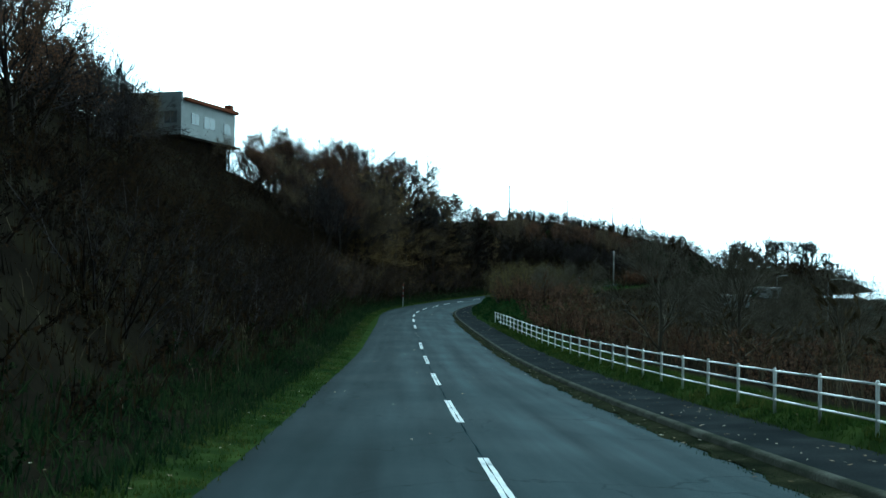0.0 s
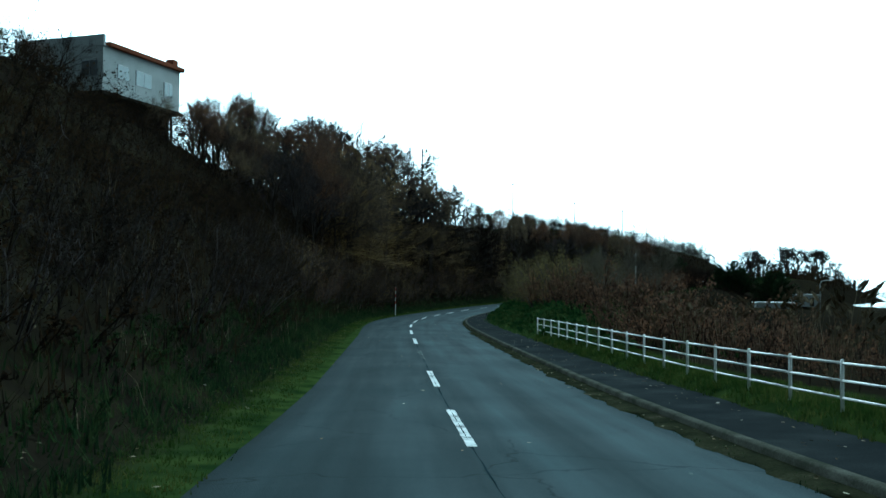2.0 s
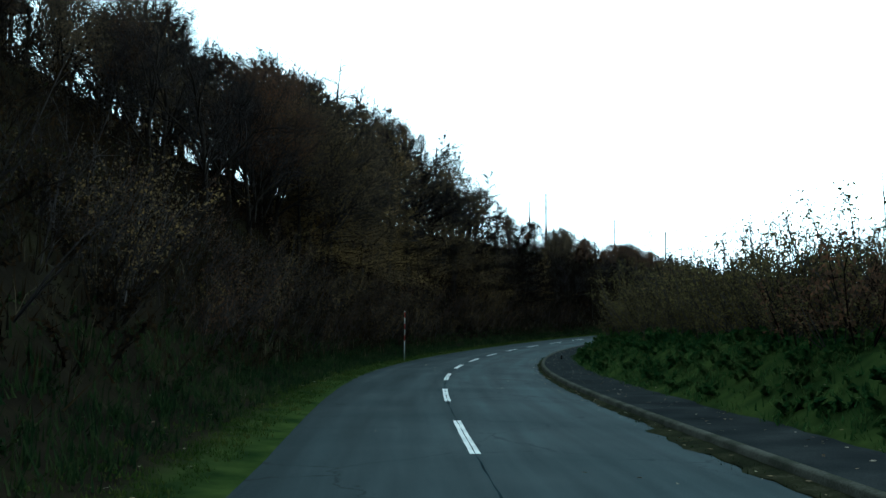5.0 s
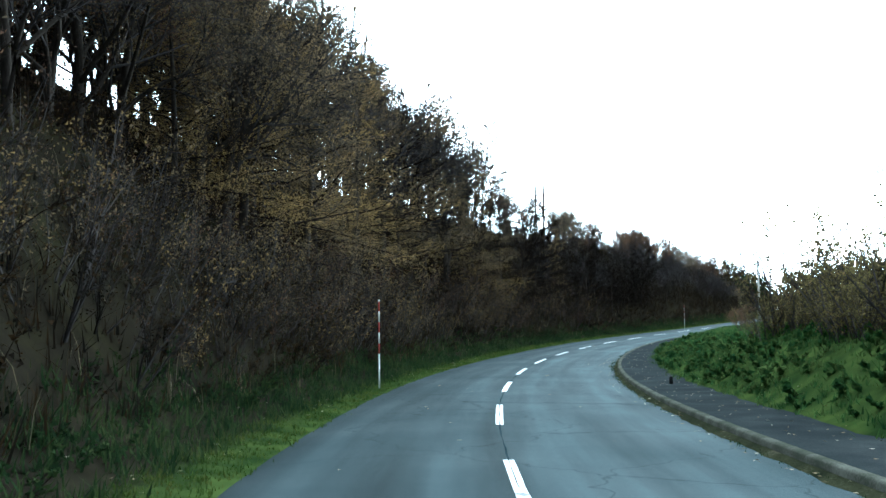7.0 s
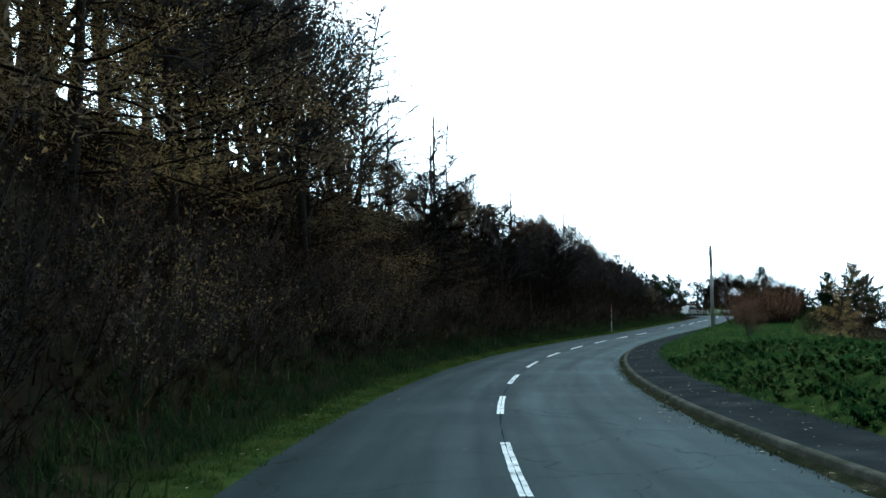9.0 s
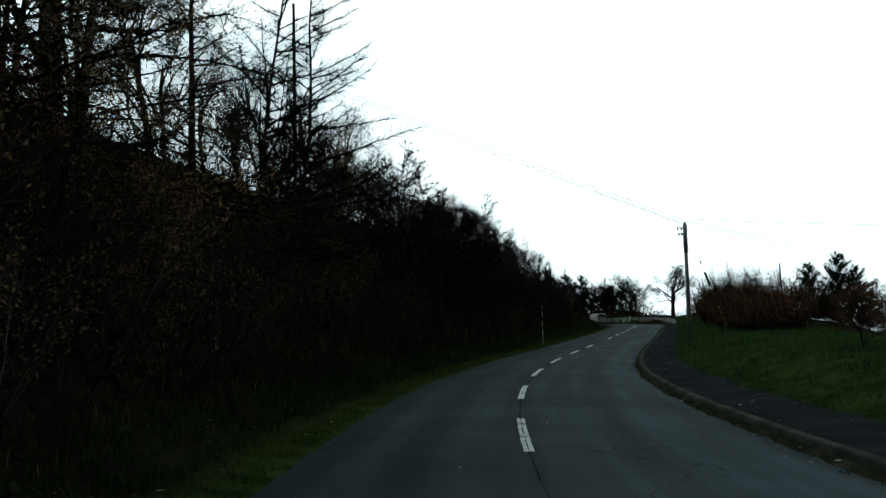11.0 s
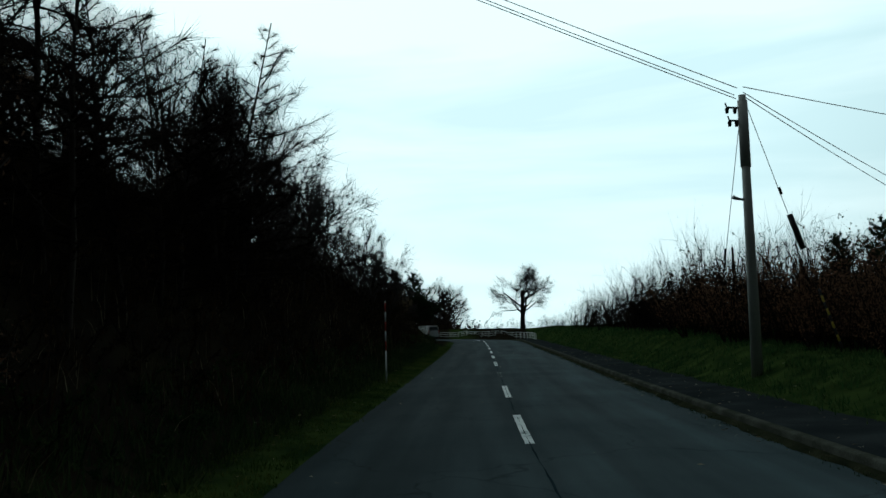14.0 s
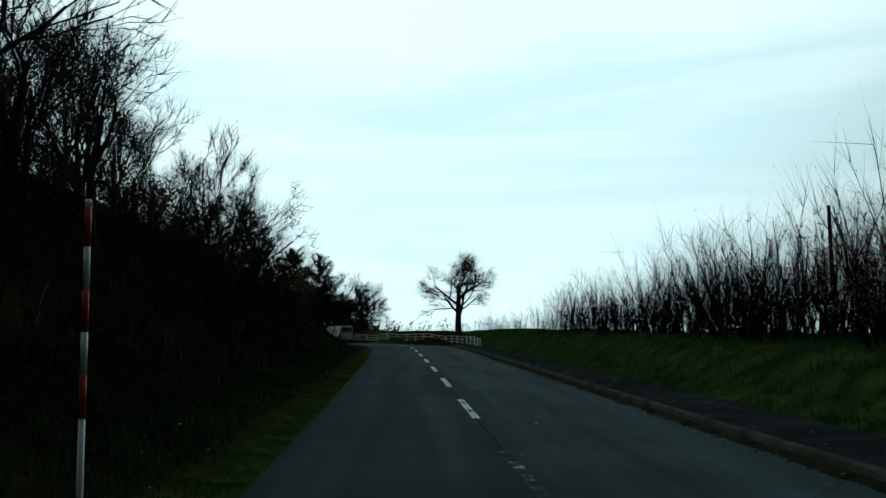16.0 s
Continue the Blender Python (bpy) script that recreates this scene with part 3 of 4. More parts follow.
def leaves(rng, centres, size, spread, per=1, flat=0.0, single=False):
    """Leaf blades scattered round the centres: bent, or single tapered ones."""
    c = np.repeat(centres, per, 0) + rng.normal(0, spread, (len(centres) * per, 3))
    n = len(c)
    a = rng.normal(0, 1, (n, 3))
    a[:, 2] *= 1 - flat
    a /= np.linalg.norm(a, axis=1, keepdims=True)
    b = np.cross(a, rng.normal(0, 1, (n, 3)))
    b /= np.linalg.norm(b, axis=1, keepdims=True) + 1e-9
    up = np.cross(a, b)
    sz = size * rng.uniform(0.6, 1.3, (n, 1))
    if single:
        v = np.stack([c - a * sz * 0.5 - b * sz * 0.3, c - a * sz * 0.3 + b * sz * 0.35, c + a * sz * 0.5], 1).reshape(-1, 3)
        return v, np.arange(3 * n).reshape(-1, 3)
    v = np.stack([c - a * sz * 0.5, c + b * sz * 0.28 + up * sz * 0.1, c + a * sz * 0.5, c - b * sz * 0.28 + up * sz * 0.1], 1).reshape(-1, 3)
    i = np.arange(n)[:, None] * 4
    f = np.concatenate([i + [0, 1, 2], i + [0, 2, 3]])
    return v, f


def spikes(rng, base, axis, length, radius, spread=0.7):
    """Fine twigs: one slender tapered blade each, from base points along axis."""
    n = len(base)
    d = axis + rng.normal(0, spread, (n, 3))
    d /= np.linalg.norm(d, axis=1, keepdims=True) + 1e-9
    a = np.cross(d, rng.normal(0, 1, (n, 3)))
    a /= np.linalg.norm(a, axis=1, keepdims=True) + 1e-9
    ln = length * rng.uniform(0.5, 1.3, (n, 1))
    r = radius * rng.uniform(0.7, 1.3, (n, 1))
    v = np.stack([base + a * r, base - a * r, base + d * ln], 1).reshape(-1, 3)
    return v, np.arange(3 * n).reshape(-1, 3)


def sprigs(rng, base, tip, width, crossed=True):
    """Needle-clad twigs: two crossed slender leaves along each twig."""
    n = len(base)
    d = tip - base
    a = np.cross(d, rng.normal(0, 1, (n, 3)))
    a /= np.linalg.norm(a, axis=1, keepdims=True) + 1e-9
    b = np.cross(d, a)
    b /= np.linalg.norm(b, axis=1, keepdims=True) + 1e-9
    w = width * rng.uniform(0.6, 1.3, (n, 1))
    m = base + d * 0.45
    v = np.stack([base, m + a * w, tip, m - a * w, m + b * w, m - b * w], 1).reshape(-1, 3)
    i = np.arange(n)[:, None] * 6
    if not crossed:
        v = v.reshape(-1, 6, 3)[:, :4].reshape(-1, 3)
        i = np.arange(n)[:, None] * 4
        return v, np.concatenate([i + [0, 1, 2], i + [0, 2, 3]])
    return v, np.concatenate([i + [0, 1, 2], i + [0, 2, 3], i + [0, 4, 2], i + [0, 2, 5]])


def tri(tubes):
    v, f = merge(tubes)
    return v, quads_to_tris(f)


def plant(name, label, category, trunk, crown, leafage=None, leaf_mat=None, group="", wood=BARK, twig=TWIG):
    thing = tagged(new(name), label, category, group)
    part("trunk", np_mesh("trunk", *trunk, wood, True), thing)
    part("crown", np_mesh("crown", *crown, twig), thing)
    if leafage is not None:
        part("foliage", np_mesh("foliage", *leafage, leaf_mat), thing)
    return thing


def bare_tree(seed, h, label, name="bare_tree", levels=4, kids=(7, 4, 4, 3), group="", per=2, wood=BARK, twig=TWIG, twig_len=0.09, rmin=0.010, width=0.026, **more):
    rng = np.random.default_rng(seed)
    lv, tips = branching(rng, h, h * width, levels=levels, kids=kids, rmin=rmin, **more)
    out = tips - np.array([0, 0, h * 0.35])
    fine = spikes(rng, np.repeat(tips, per, 0), np.repeat(out / np.linalg.norm(out, axis=1, keepdims=True), per, 0), h * twig_len, rmin, 0.6)
    return plant(name, label, "tree", tri(lv[0] + lv[1]), merge([tri(sum(lv[2:], [])), fine]), group=group, wood=wood, twig=twig)


def leafy_tree(seed, h, label, mat, name, size=0.070, per=30, group="", spread=0.06, fork=0.15, **more):
    rng = np.random.default_rng(seed)
    lv, tips = branching(rng, h, h * 0.013, levels=3, kids=(9, 5, 4), fork=fork, **more)
    out = tips - np.array([0, 0, h * 0.35])
    fine = spikes(rng, np.repeat(tips, 2, 0), np.repeat(out / np.linalg.norm(out, axis=1, keepdims=True), 2, 0), h * 0.07, 0.010, 0.7)
    return plant(name, label, "tree", tri(lv[0] + lv[1]), merge([tri(sum(lv[2:], [])), fine]), leaves(rng, tips, size, h * 0.02 + spread, per, single=True), mat, group, twig=GREY_TWIG)


def larch_tree(seed, h, label, mat=LARCH, name="larch_tree", group="", dense=1.0, reach=0.30, size=0.013, droop=-0.03, start=0.12, bare=False):
    rng = np.random.default_rng(seed)
    pts, _ = limb(rng, np.zeros(3), np.array([0, 0, 1.0]), h, 10, 0.06 if bare else 0.03, 0.03)
    trunk = [tube(pts, h * (0.002 + (0.0075 if bare else 0.011) * np.linspace(1, 0, 11) ** 1.3), 6, False)]
    wood, tips, fine = [], [], []
    n = int(60 * dense)
    for k in range(n):
        u = start + (0.97 - start) * (k + rng.random()) / n
        i = min(int(u * 10), 9)
        p = pts[i] + (pts[i + 1] - pts[i]) * (u * 10 - i)
        a = rng.uniform(0, 2 * math.pi)
        ln = h * reach * (1.02 - u) ** 0.75 * rng.uniform(0.5, 1.2)
        d = unit(np.array([math.cos(a), math.sin(a), 0.1 + 0.5 * u]))
        bp, _ = limb(rng, p, d, ln, 5, 0.13, droop)
        wood.append(tube(bp, np.linspace(0.010 + ln * 0.010, 0.005, 6), 3, False))
        m = int((32 + 46 * ln) * (1.0 if bare else 1.7))
        w = rng.uniform(0.12, 1.0, m) * 4.999
        j = w.astype(int)
        q = bp[j] + (bp[j + 1] - bp[j]) * (w - j)[:, None]
        if not bare:
            q = q + rng.normal(0, 0.04 + 0.04 * ln, (m, 3))
        v, _ = spikes(rng, q, np.repeat(d[None], m, 0), (0.28 if bare else 0.055) + ln * (0.11 if bare else 0.020), 0.007, 0.7)
        v = v.reshape(-1, 3, 3)
        tips.append(np.concatenate([q, q + (v[:, 2] - q) * 1.1], 1))
        v = v if bare else v[: m // 5]
        fine.append((v.reshape(-1, 3), np.arange(3 * len(v)).reshape(-1, 3)))
    tips = np.concatenate(tips)
    crown = merge([tri(wood)] + fine)
    if bare:
        return plant(name, label, "tree", tri(trunk), crown, group=group)
    return plant(name, label, "tree", tri(trunk), crown, sprigs(rng, tips[:, :3], tips[:, 3:], size, False), mat, group)


def shrub_piece(seed, h, leaf_size, nleaf, stems=5, wide=0.5, fine=60, single=True, whip=0.32):
    """One bush as (twig piece, leaf piece)."""
    rng = np.random.default_rng(seed)
    wood, tips, ways = [], [], []
    for k in range(stems):
        a = rng.uniform(0, 2 * math.pi)
        d = unit(np.array([math.cos(a) * wide, math.sin(a) * wide, 1.0]) * rng.uniform(0.8, 1.2))
        p, _ = limb(rng, np.array([math.cos(a), math.sin(a), 0]) * 0.12 * h, d, h * rng.uniform(0.7, 1.1), 3, 0.14, 0.0)
        wood.append(tube(p, np.linspace(0.006 + h * 0.007, 0.006, 4), 3, False))
        u = rng.uniform(0.2, 1, 12)[:, None] * 2.999
        i = u.astype(int)[:, 0]
        tips.append(p[i] + (p[i + 1] - p[i]) * (u - i[:, None]))
        ways.append(np.repeat(d[None], 12, 0))
    tips, ways = np.concatenate(tips), np.concatenate(ways)
    n = rng.integers(0, len(tips), fine)
    sp = spikes(rng, tips[n], ways[n], h * whip, 0.006, 0.5)
    ends = np.concatenate([tips, sp[0][2::3], (sp[0][2::3] + tips[n]) / 2])
    return merge([tri(wood), sp]), leaves(rng, ends[rng.integers(0, len(ends), nleaf)], leaf_size, h * 0.025, 1, single=single)


def scatter(pieces, spots, rng):
    """Copies of the pieces at spots (x, y, z, scale), turned at random, as one (verts, tris)."""
    spots = np.asarray(spots, float)
    which = rng.integers(0, len(pieces), len(spots))
    vs, fs, n = [], [], 0
    for k, (v, f) in enumerate(pieces):
        sp = spots[which == k]
        if not len(sp):
            continue
        a = rng.uniform(0, 2 * math.pi, len(sp))
        c, s = np.cos(a)[:, None], np.sin(a)[:, None]
        sc = sp[:, 3:4]
        sx, sy, sz = (sc * rng.uniform(0.8, 1.25, (len(sp), 1)) for _ in range(3))
        x, y, z = v[None, :, 0] * sx, v[None, :, 1] * sy, v[None, :, 2] * sz
        w = np.stack([c * x - s * y + sp[:, 0:1], s * x + c * y + sp[:, 1:2], z + sp[:, 2:3]], -1).reshape(-1, 3)
        g = (f[None] + (np.arange(len(sp)) * len(v))[:, None, None]).reshape(-1, 3) + n
        vs.append(w)
        fs.append(g)
        n += len(w)
    return np.concatenate(vs), np.concatenate(fs)


def clear_of_bend(s, lat):
    """True where a spot keeps clear of the road round the far bend."""
    x, y = BASE.at(s, lat)
    bend = ROAD.q[(ROAD.s > 276)][::4]
    d = np.sqrt(((x[:, None] - bend[:, 0]) ** 2 + (y[:, None] - bend[:, 1]) ** 2).min(1))
    return d > 5.6


def spots(rng, n, s0, s1, l0, l1, size, sink=0.1, keep=None):
    s, l = rng.uniform(s0, s1, n), rng.uniform(l0, l1, n)
    clear = clear_of_bend(s, l)
    s, l = s[clear], l[clear]
    if keep is not None:
        ok = keep(s, l)
        s, l = s[ok], l[ok]
    x, y = BASE.at(s, l)
    return np.c_[x, y, ground_z(s, l) - sink, rng.uniform(*size, len(s))]


def stuff(name, label, category, data):
    return tagged(new(name, data), label, category, kind="stuff")


def undergrowth(name, label, seed, sp, h, leaf_size, nleaf, leaf_mat, stems=5, wide=0.5, variants=4, fine=60, twig=TWIG, whip=0.32):
    rng = np.random.default_rng(seed)
    pcs = [shrub_piece(seed * 10 + k, h, leaf_size, nleaf, stems, wide, fine, whip=whip) for k in range(variants)]
    state = rng.bit_generator.state
    wood = scatter([p[0] for p in pcs], sp, rng)
    rng.bit_generator.state = state
    leaf = scatter([p[1] for p in pcs], sp, rng)
    thing = stuff(name, label, "undergrowth", np_mesh(name, *leaf, leaf_mat))
    w = part("twigs", np_mesh("twigs", *wood, twig), thing)
    w["kind"] = "stuff"
    return thing


def blades(name, label, seed, sp, height, mat, per=9, spread=0.12, width=0.012, lean=0.35, short=False):
    """Tufts of grass: each blade a bent, tapered strip of three triangles."""
    rng = np.random.default_rng(seed)
    c = np.repeat(sp[:, :3], per, 0)
    n = len(c)
    sc = np.repeat(sp[:, 3], per) * rng.uniform(0.5, 1.2, n) * height
    c = c + np.c_[rng.normal(0, spread, (n, 2)), np.zeros(n)]
    a = rng.uniform(0, 2 * math.pi, n)
    ln = np.abs(rng.normal(0, lean, n)) * sc
    w = width * rng.uniform(0.7, 1.4, n)
    dx, dy = np.cos(a), np.sin(a)
    side = np.stack([-dy * w, dx * w, 0 * w], -1)
    mid = c + np.stack([dx * ln * 0.35, dy * ln * 0.35, sc * 0.6], -1)
    tip = c + np.stack([dx * ln, dy * ln, sc], -1)
    if short:
        v = np.stack([c - side, c + side, tip], 1).reshape(-1, 3)
        return stuff(name, label, "grass", np_mesh(name, v, np.arange(3 * n).reshape(-1, 3), mat))
    v = np.stack([c - side, c + side, mid - side * 0.8, mid + side * 0.8, tip], 1).reshape(-1, 3)
    i = np.arange(n)[:, None] * 5
    f = np.concatenate([i + [0, 1, 3], i + [0, 3, 2], i + [2, 3, 4]])
    return stuff(name, label, "grass", np_mesh(name, v, f, mat))


def put(thing, s, lat, scale=1.0, turn=None, rng=random, sink=0.15, first=False):
    x, y, z = place(s, lat, sink)
    m = pose(x, y, z, rng.uniform(-3, 3), rng.uniform(-3, 3), rng.uniform(0, 360) if turn is None else turn) @ Matrix.Scale(scale, 4)
    if first:
        thing.matrix_basis = m
        return thing
    return copy_thing(thing, m @ Matrix.Scale(1 / thing.scale.x, 4))


R = np.random.default_rng(5)
# verge grass and weeds
blades("verge_grass", "short yellow-green grass on the road verge", 11, spots(R, 12000, -8, 300, -4.65, -3.35, (0.6, 1.2), 0.02, lambda s, l: l < -left_edge(s) + 0.05), 0.085, GRASS, 10, 0.09, 0.012, 0.5, True)
blades("tall_grass", "rank green grass at the foot of the hill", 12, spots(R, 9000, -5, 300, -6.2, -4.25, (0.7, 1.4), 0.03), 0.26, WEED_DARKENED, 8, 0.14, 0.017, 0.7, True)
blades("fence_grass", "green grass along the walkway and fence", 13, spots(R, 6500, -5, 72, 5.5, 7.2, (0.6, 1.5), 0.02), 0.13, GRASS, 9, 0.10, 0.012, 0.5, True)
blades("lawn_grass", "green rough grass beside the walkway", 14, spots(R, 14000, 66, 310, 5.55, 13, (0.6, 1.5), 0.03), 0.17, WEED, 9, 0.14, 0.017, 0.7, True)
blades("gutter_weeds", "low moss and weeds along the kerb's gutter", 15, np.vstack([spots(R, 2200, -5, 84, 3.42, 3.85, (0.3, 1.2), -0.1), spots(R, 1600, 84, 300, 3.64, 3.85, (0.3, 1.1), -0.1)]), 0.06, WEED_DARKENED, 7, 0.07, 0.008, 0.5, True)
blades("dry_stalks", "pale dead stalks among the weeds", 16, spots(R, 1300, -5, 300, -8.7, -5.2, (0.5, 1.4), 0.05), 0.6, REED, 4, 0.2, 0.007, 0.6)
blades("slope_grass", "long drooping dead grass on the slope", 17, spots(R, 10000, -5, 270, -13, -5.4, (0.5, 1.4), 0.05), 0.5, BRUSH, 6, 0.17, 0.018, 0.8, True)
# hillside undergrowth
undergrowth("foot_weeds", "tangled dark weeds at the foot of the hill", 21, spots(R, 1100, -5, 300, -6.4, -4.9, (0.5, 1.1)), 0.5, 0.08, 70, WEED_DARKENED, 2, 0.9, fine=14)
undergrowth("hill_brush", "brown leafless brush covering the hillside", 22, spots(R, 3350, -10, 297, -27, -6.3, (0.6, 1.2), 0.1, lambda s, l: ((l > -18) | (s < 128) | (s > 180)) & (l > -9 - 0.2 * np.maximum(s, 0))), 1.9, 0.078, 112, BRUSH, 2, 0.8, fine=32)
undergrowth("low_brush", "reddish brown brush on the low ground", 23, np.vstack([spots(R, 640, -5, 70, 7.6, 30, (0.6, 1.2), 0.1), spots(R, 150, 58, 88, 7.6, 14, (0.9, 1.7), 0.1)]), 1.5, 0.08, 140, RUSSET, 3, 0.6, fine=60, whip=0.17)
undergrowth("bank_weeds", "broad-leaved green weeds on the bank", 24, spots(R, 1900, 62, 160, 5.9, 12, (0.6, 1.3)), 0.40, 0.16, 46, WEED, 2, 0.9, fine=6)
undergrowth("bank_bushes", "green and brown bushes on top of the bank", 25, np.vstack([spots(R, 140, 88, 127, 8.2, 14.5, (0.9, 1.25)), spots(R, 80, 84, 128, 7.4, 11, (0.4, 0.7))]), 2.7, 0.075, 1000, BANK_LEAF, 11, 0.5, fine=230, twig=GREY_TWIG, whip=0.13)
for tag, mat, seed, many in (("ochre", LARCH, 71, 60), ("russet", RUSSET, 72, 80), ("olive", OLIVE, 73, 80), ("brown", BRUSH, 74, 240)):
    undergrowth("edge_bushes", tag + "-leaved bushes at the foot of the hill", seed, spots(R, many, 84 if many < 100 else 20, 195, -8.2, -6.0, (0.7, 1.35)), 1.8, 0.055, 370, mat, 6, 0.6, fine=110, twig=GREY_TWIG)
undergrowth("thicket", "thin upright leafless saplings beside the lawn", 26, np.vstack([spots(R, 80, 214, 238, 8.6, 13.5, (0.62, 0.88)), spots(R, 100, 236, 256, 8.2, 13.5, (0.52, 0.80)), spots(R, 90, 254, 276, 7.8, 13, (0.35, 0.65)), spots(R, 70, 272, 330, 7.4, 14, (0.2, 0.4))]), 4.3, 0.05, 40, RUSSET, 6, 0.30, fine=190)
undergrowth("russet_bushes", "dense bushes with dull red-brown leaves", 28, np.vstack([spots(R, 50, 205, 234, 8.0, 13, (0.6, 1.1)), spots(R, 34, 206, 228, 8.6, 13, (1.0, 1.3))]), 2.6, 0.075, 520, RUSSET, 12, 0.5, fine=150, whip=0.16)
undergrowth("lawn_scrub", "low brown scrub behind the rough grass", 29, spots(R, 190, 140, 292, 13, 26, (0.6, 1.2)), 1.6, 0.10, 130, BRUSH, 5, 0.6, fine=90)
undergrowth("far_scrub", "grey-brown scrub round the far bend", 27, spots(R, 300, 296, 385, -60, 12, (0.3, 1.0), 0.1, lambda s, l: (l < -14) | (s > 318)), 2.0, 0.24, 40, BRUSH, 3, 0.6, fine=20)
undergrowth("far_wood", "leafless dark wood on the far headland", 30, spots(R, 1000, 345, 458, -95, -14, (0.35, 1.3), 0.5, lambda s, l: l < -17), 5.0, 0.45, 55, BRUSH, 3, 0.5, fine=24)
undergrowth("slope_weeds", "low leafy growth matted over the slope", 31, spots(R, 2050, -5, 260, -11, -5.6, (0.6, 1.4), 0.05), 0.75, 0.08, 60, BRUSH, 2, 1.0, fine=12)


def plumes(name, label, seed, sp):
    """Tall dry reeds: slender stalks with drooping pale plumes."""
    rng = np.random.default_rng(seed)
    pcs = []
    for k in range(3):
        tubes, ends = [], []
        for _ in range(9):
            a = rng.uniform(0, 2 * math.pi)
            p, d = limb(rng, np.array([math.cos(a), math.sin(a), 0]) * 0.2, unit(np.array([math.cos(a) * 0.2, math.sin(a) * 0.2, 1])), rng.uniform(1.5, 2.3), 3, 0.06, 0)
            tubes.append(tube(p, [0.008, 0.007, 0.006, 0.004], 3, False))
            tip = p[-1] + d * 0.15 + np.array([math.cos(a), math.sin(a), -0.2]) * 0.18
            ends.append(np.r_[p[-1] - d * 0.12, tip])
        ends = np.repeat(np.array(ends), 3, 0) + rng.normal(0, 0.03, (27, 6))
        pcs.append(merge([tri(tubes), sprigs(rng, ends[:, :3], ends[:, 3:], 0.035)]))
    return stuff(name, label, "reeds", np_mesh(name, *scatter(pcs, sp, rng), REED))


plumes("reed_bed", "tall dry reeds with pale plumes", 61, spots(R, 130, 8, 72, 7.6, 16, (0.6, 0.95), 0.05))


def litter(name, label, seed, sp, size):
    rng = np.random.default_rng(seed)
    v, f = leaves(rng, sp[:, :3], size, 0.03, 1, 0.9)
    v = v.reshape(-1, 4, 3)
    low = sp[:, 2][:, None]
    v[:, :, 2] = low + 0.012 + np.abs(v[:, :, 2] - low) * 0.3
    return stuff(name, label, "leaves", np_mesh(name, v.reshape(-1, 3), f, LEAF_DRY))


def road_spots(n, s0, s1, l0, l1, z):
    s, l = R.uniform(s0, s1, n), R.uniform(l0, l1, n)
    x, y = ROAD.at(s, l)
    return np.c_[x, y, road_z(s) + z, np.ones(n)]


litter("fallen_leaves", "dry fallen leaves strewn along walkway and kerb", 62, np.vstack([road_spots(900, -5, 260, 4.1, 5.4, 0.165), road_spots(700, -5, 260, 3.2, 3.85, 0.03), road_spots(160, -5, 260, -3.0, 3.2, 0.05),
       spots(R, 700, -5, 260, -5.2, -3.5, (1, 1), -0.05), spots(R, 500, -5, 260, 5.3, 7.2, (1, 1), -0.06)]), 0.085)

# trees on the hill
kinds = [larch_tree(31, 13, "tall larch with thin yellow-brown needles", group="hill trees", reach=0.36, start=0.05), larch_tree(32, 12, "larch with drooping olive-brown branches and needles", mat=OLIVE, group="hill trees", reach=0.40, start=0.05),
         larch_tree(37, 11, "leafless larch with long upswept branches", group="hill trees", bare=True, reach=0.46, droop=0.05, start=0.1, dense=0.8),
         leafy_tree(33, 9, "small tree with sparse russet leaves", RUSSET, "russet_tree", group="hill trees"), leafy_tree(34, 9, "olive-leaved broad tree on the slope", OLIVE, "broadleaf_tree", group="hill trees"),
         bare_tree(35, 9, "leafless grey tree with fine branches", group="hill trees", width=0.015, twig=GREY_TWIG, rmin=0.009, fork=0.2, wander=0.16, per=3, kids=(6, 4, 3, 3)), bare_tree(36, 8, "leafless tree with many thin branches", group="hill trees", width=0.015, twig=GREY_TWIG, angle=(0.35, 0.8), rmin=0.009, fork=0.15, shrink=0.68, wander=0.16, per=3, kids=(6, 4, 3, 3)),
         larch_tree(38, 10, "leafless larch with level branches", group="hill trees", bare=True, reach=0.40, droop=0.0, start=0.15, dense=0.9)]
rt = random.Random(4)
used = set()
TALL = [max(v.co.z for o in k.children for v in o.data.vertices) for k in kinds]


def hill_tree(k, s, lat, scale):
    put(kinds[k], s, lat, scale, rng=rt, first=k not in used, sink=0.4)
    used.add(k)


def wood(n, s0, s1, l0, l1, weights, tops, line=-10.0, lean=0.5, low=0.72):
    """n trees along a stretch, their tops near a line of heights over the road given at the lat 'line'."""
    for i in range(n):
        s = s0 + (s1 - s0) * (i + rt.random()) / n
        lat = -rt.uniform(l0, l1)
        k = rt.choices(range(8), weights)[0]
        top = float(np.interp(s, *zip(*tops))) + lean * (line - lat)
        size = (top - float(ground_z(s, lat)) + float(road_z(s))) * rt.uniform(low, 1.06)
        if size > 1.5:
            hill_tree(k, s, lat, size / TALL[k])


EDGE = [(96, 13.0), (104, 15.0), (112, 17.0), (125, 18.2), (150, 20.0), (164, 19.0), (174, 16.0), (184, 13.2), (195, 12.6), (205, 12.6), (222, 11.6), (232, 10.8), (252, 9.4), (267, 7.6), (292, 5.8)]
BACK = [(100, 20.0), (112, 21.5), (125, 23.5), (148, 27.0), (178, 27.0), (196, 19.5), (220, 17.0), (265, 16.5), (296, 13.0)]
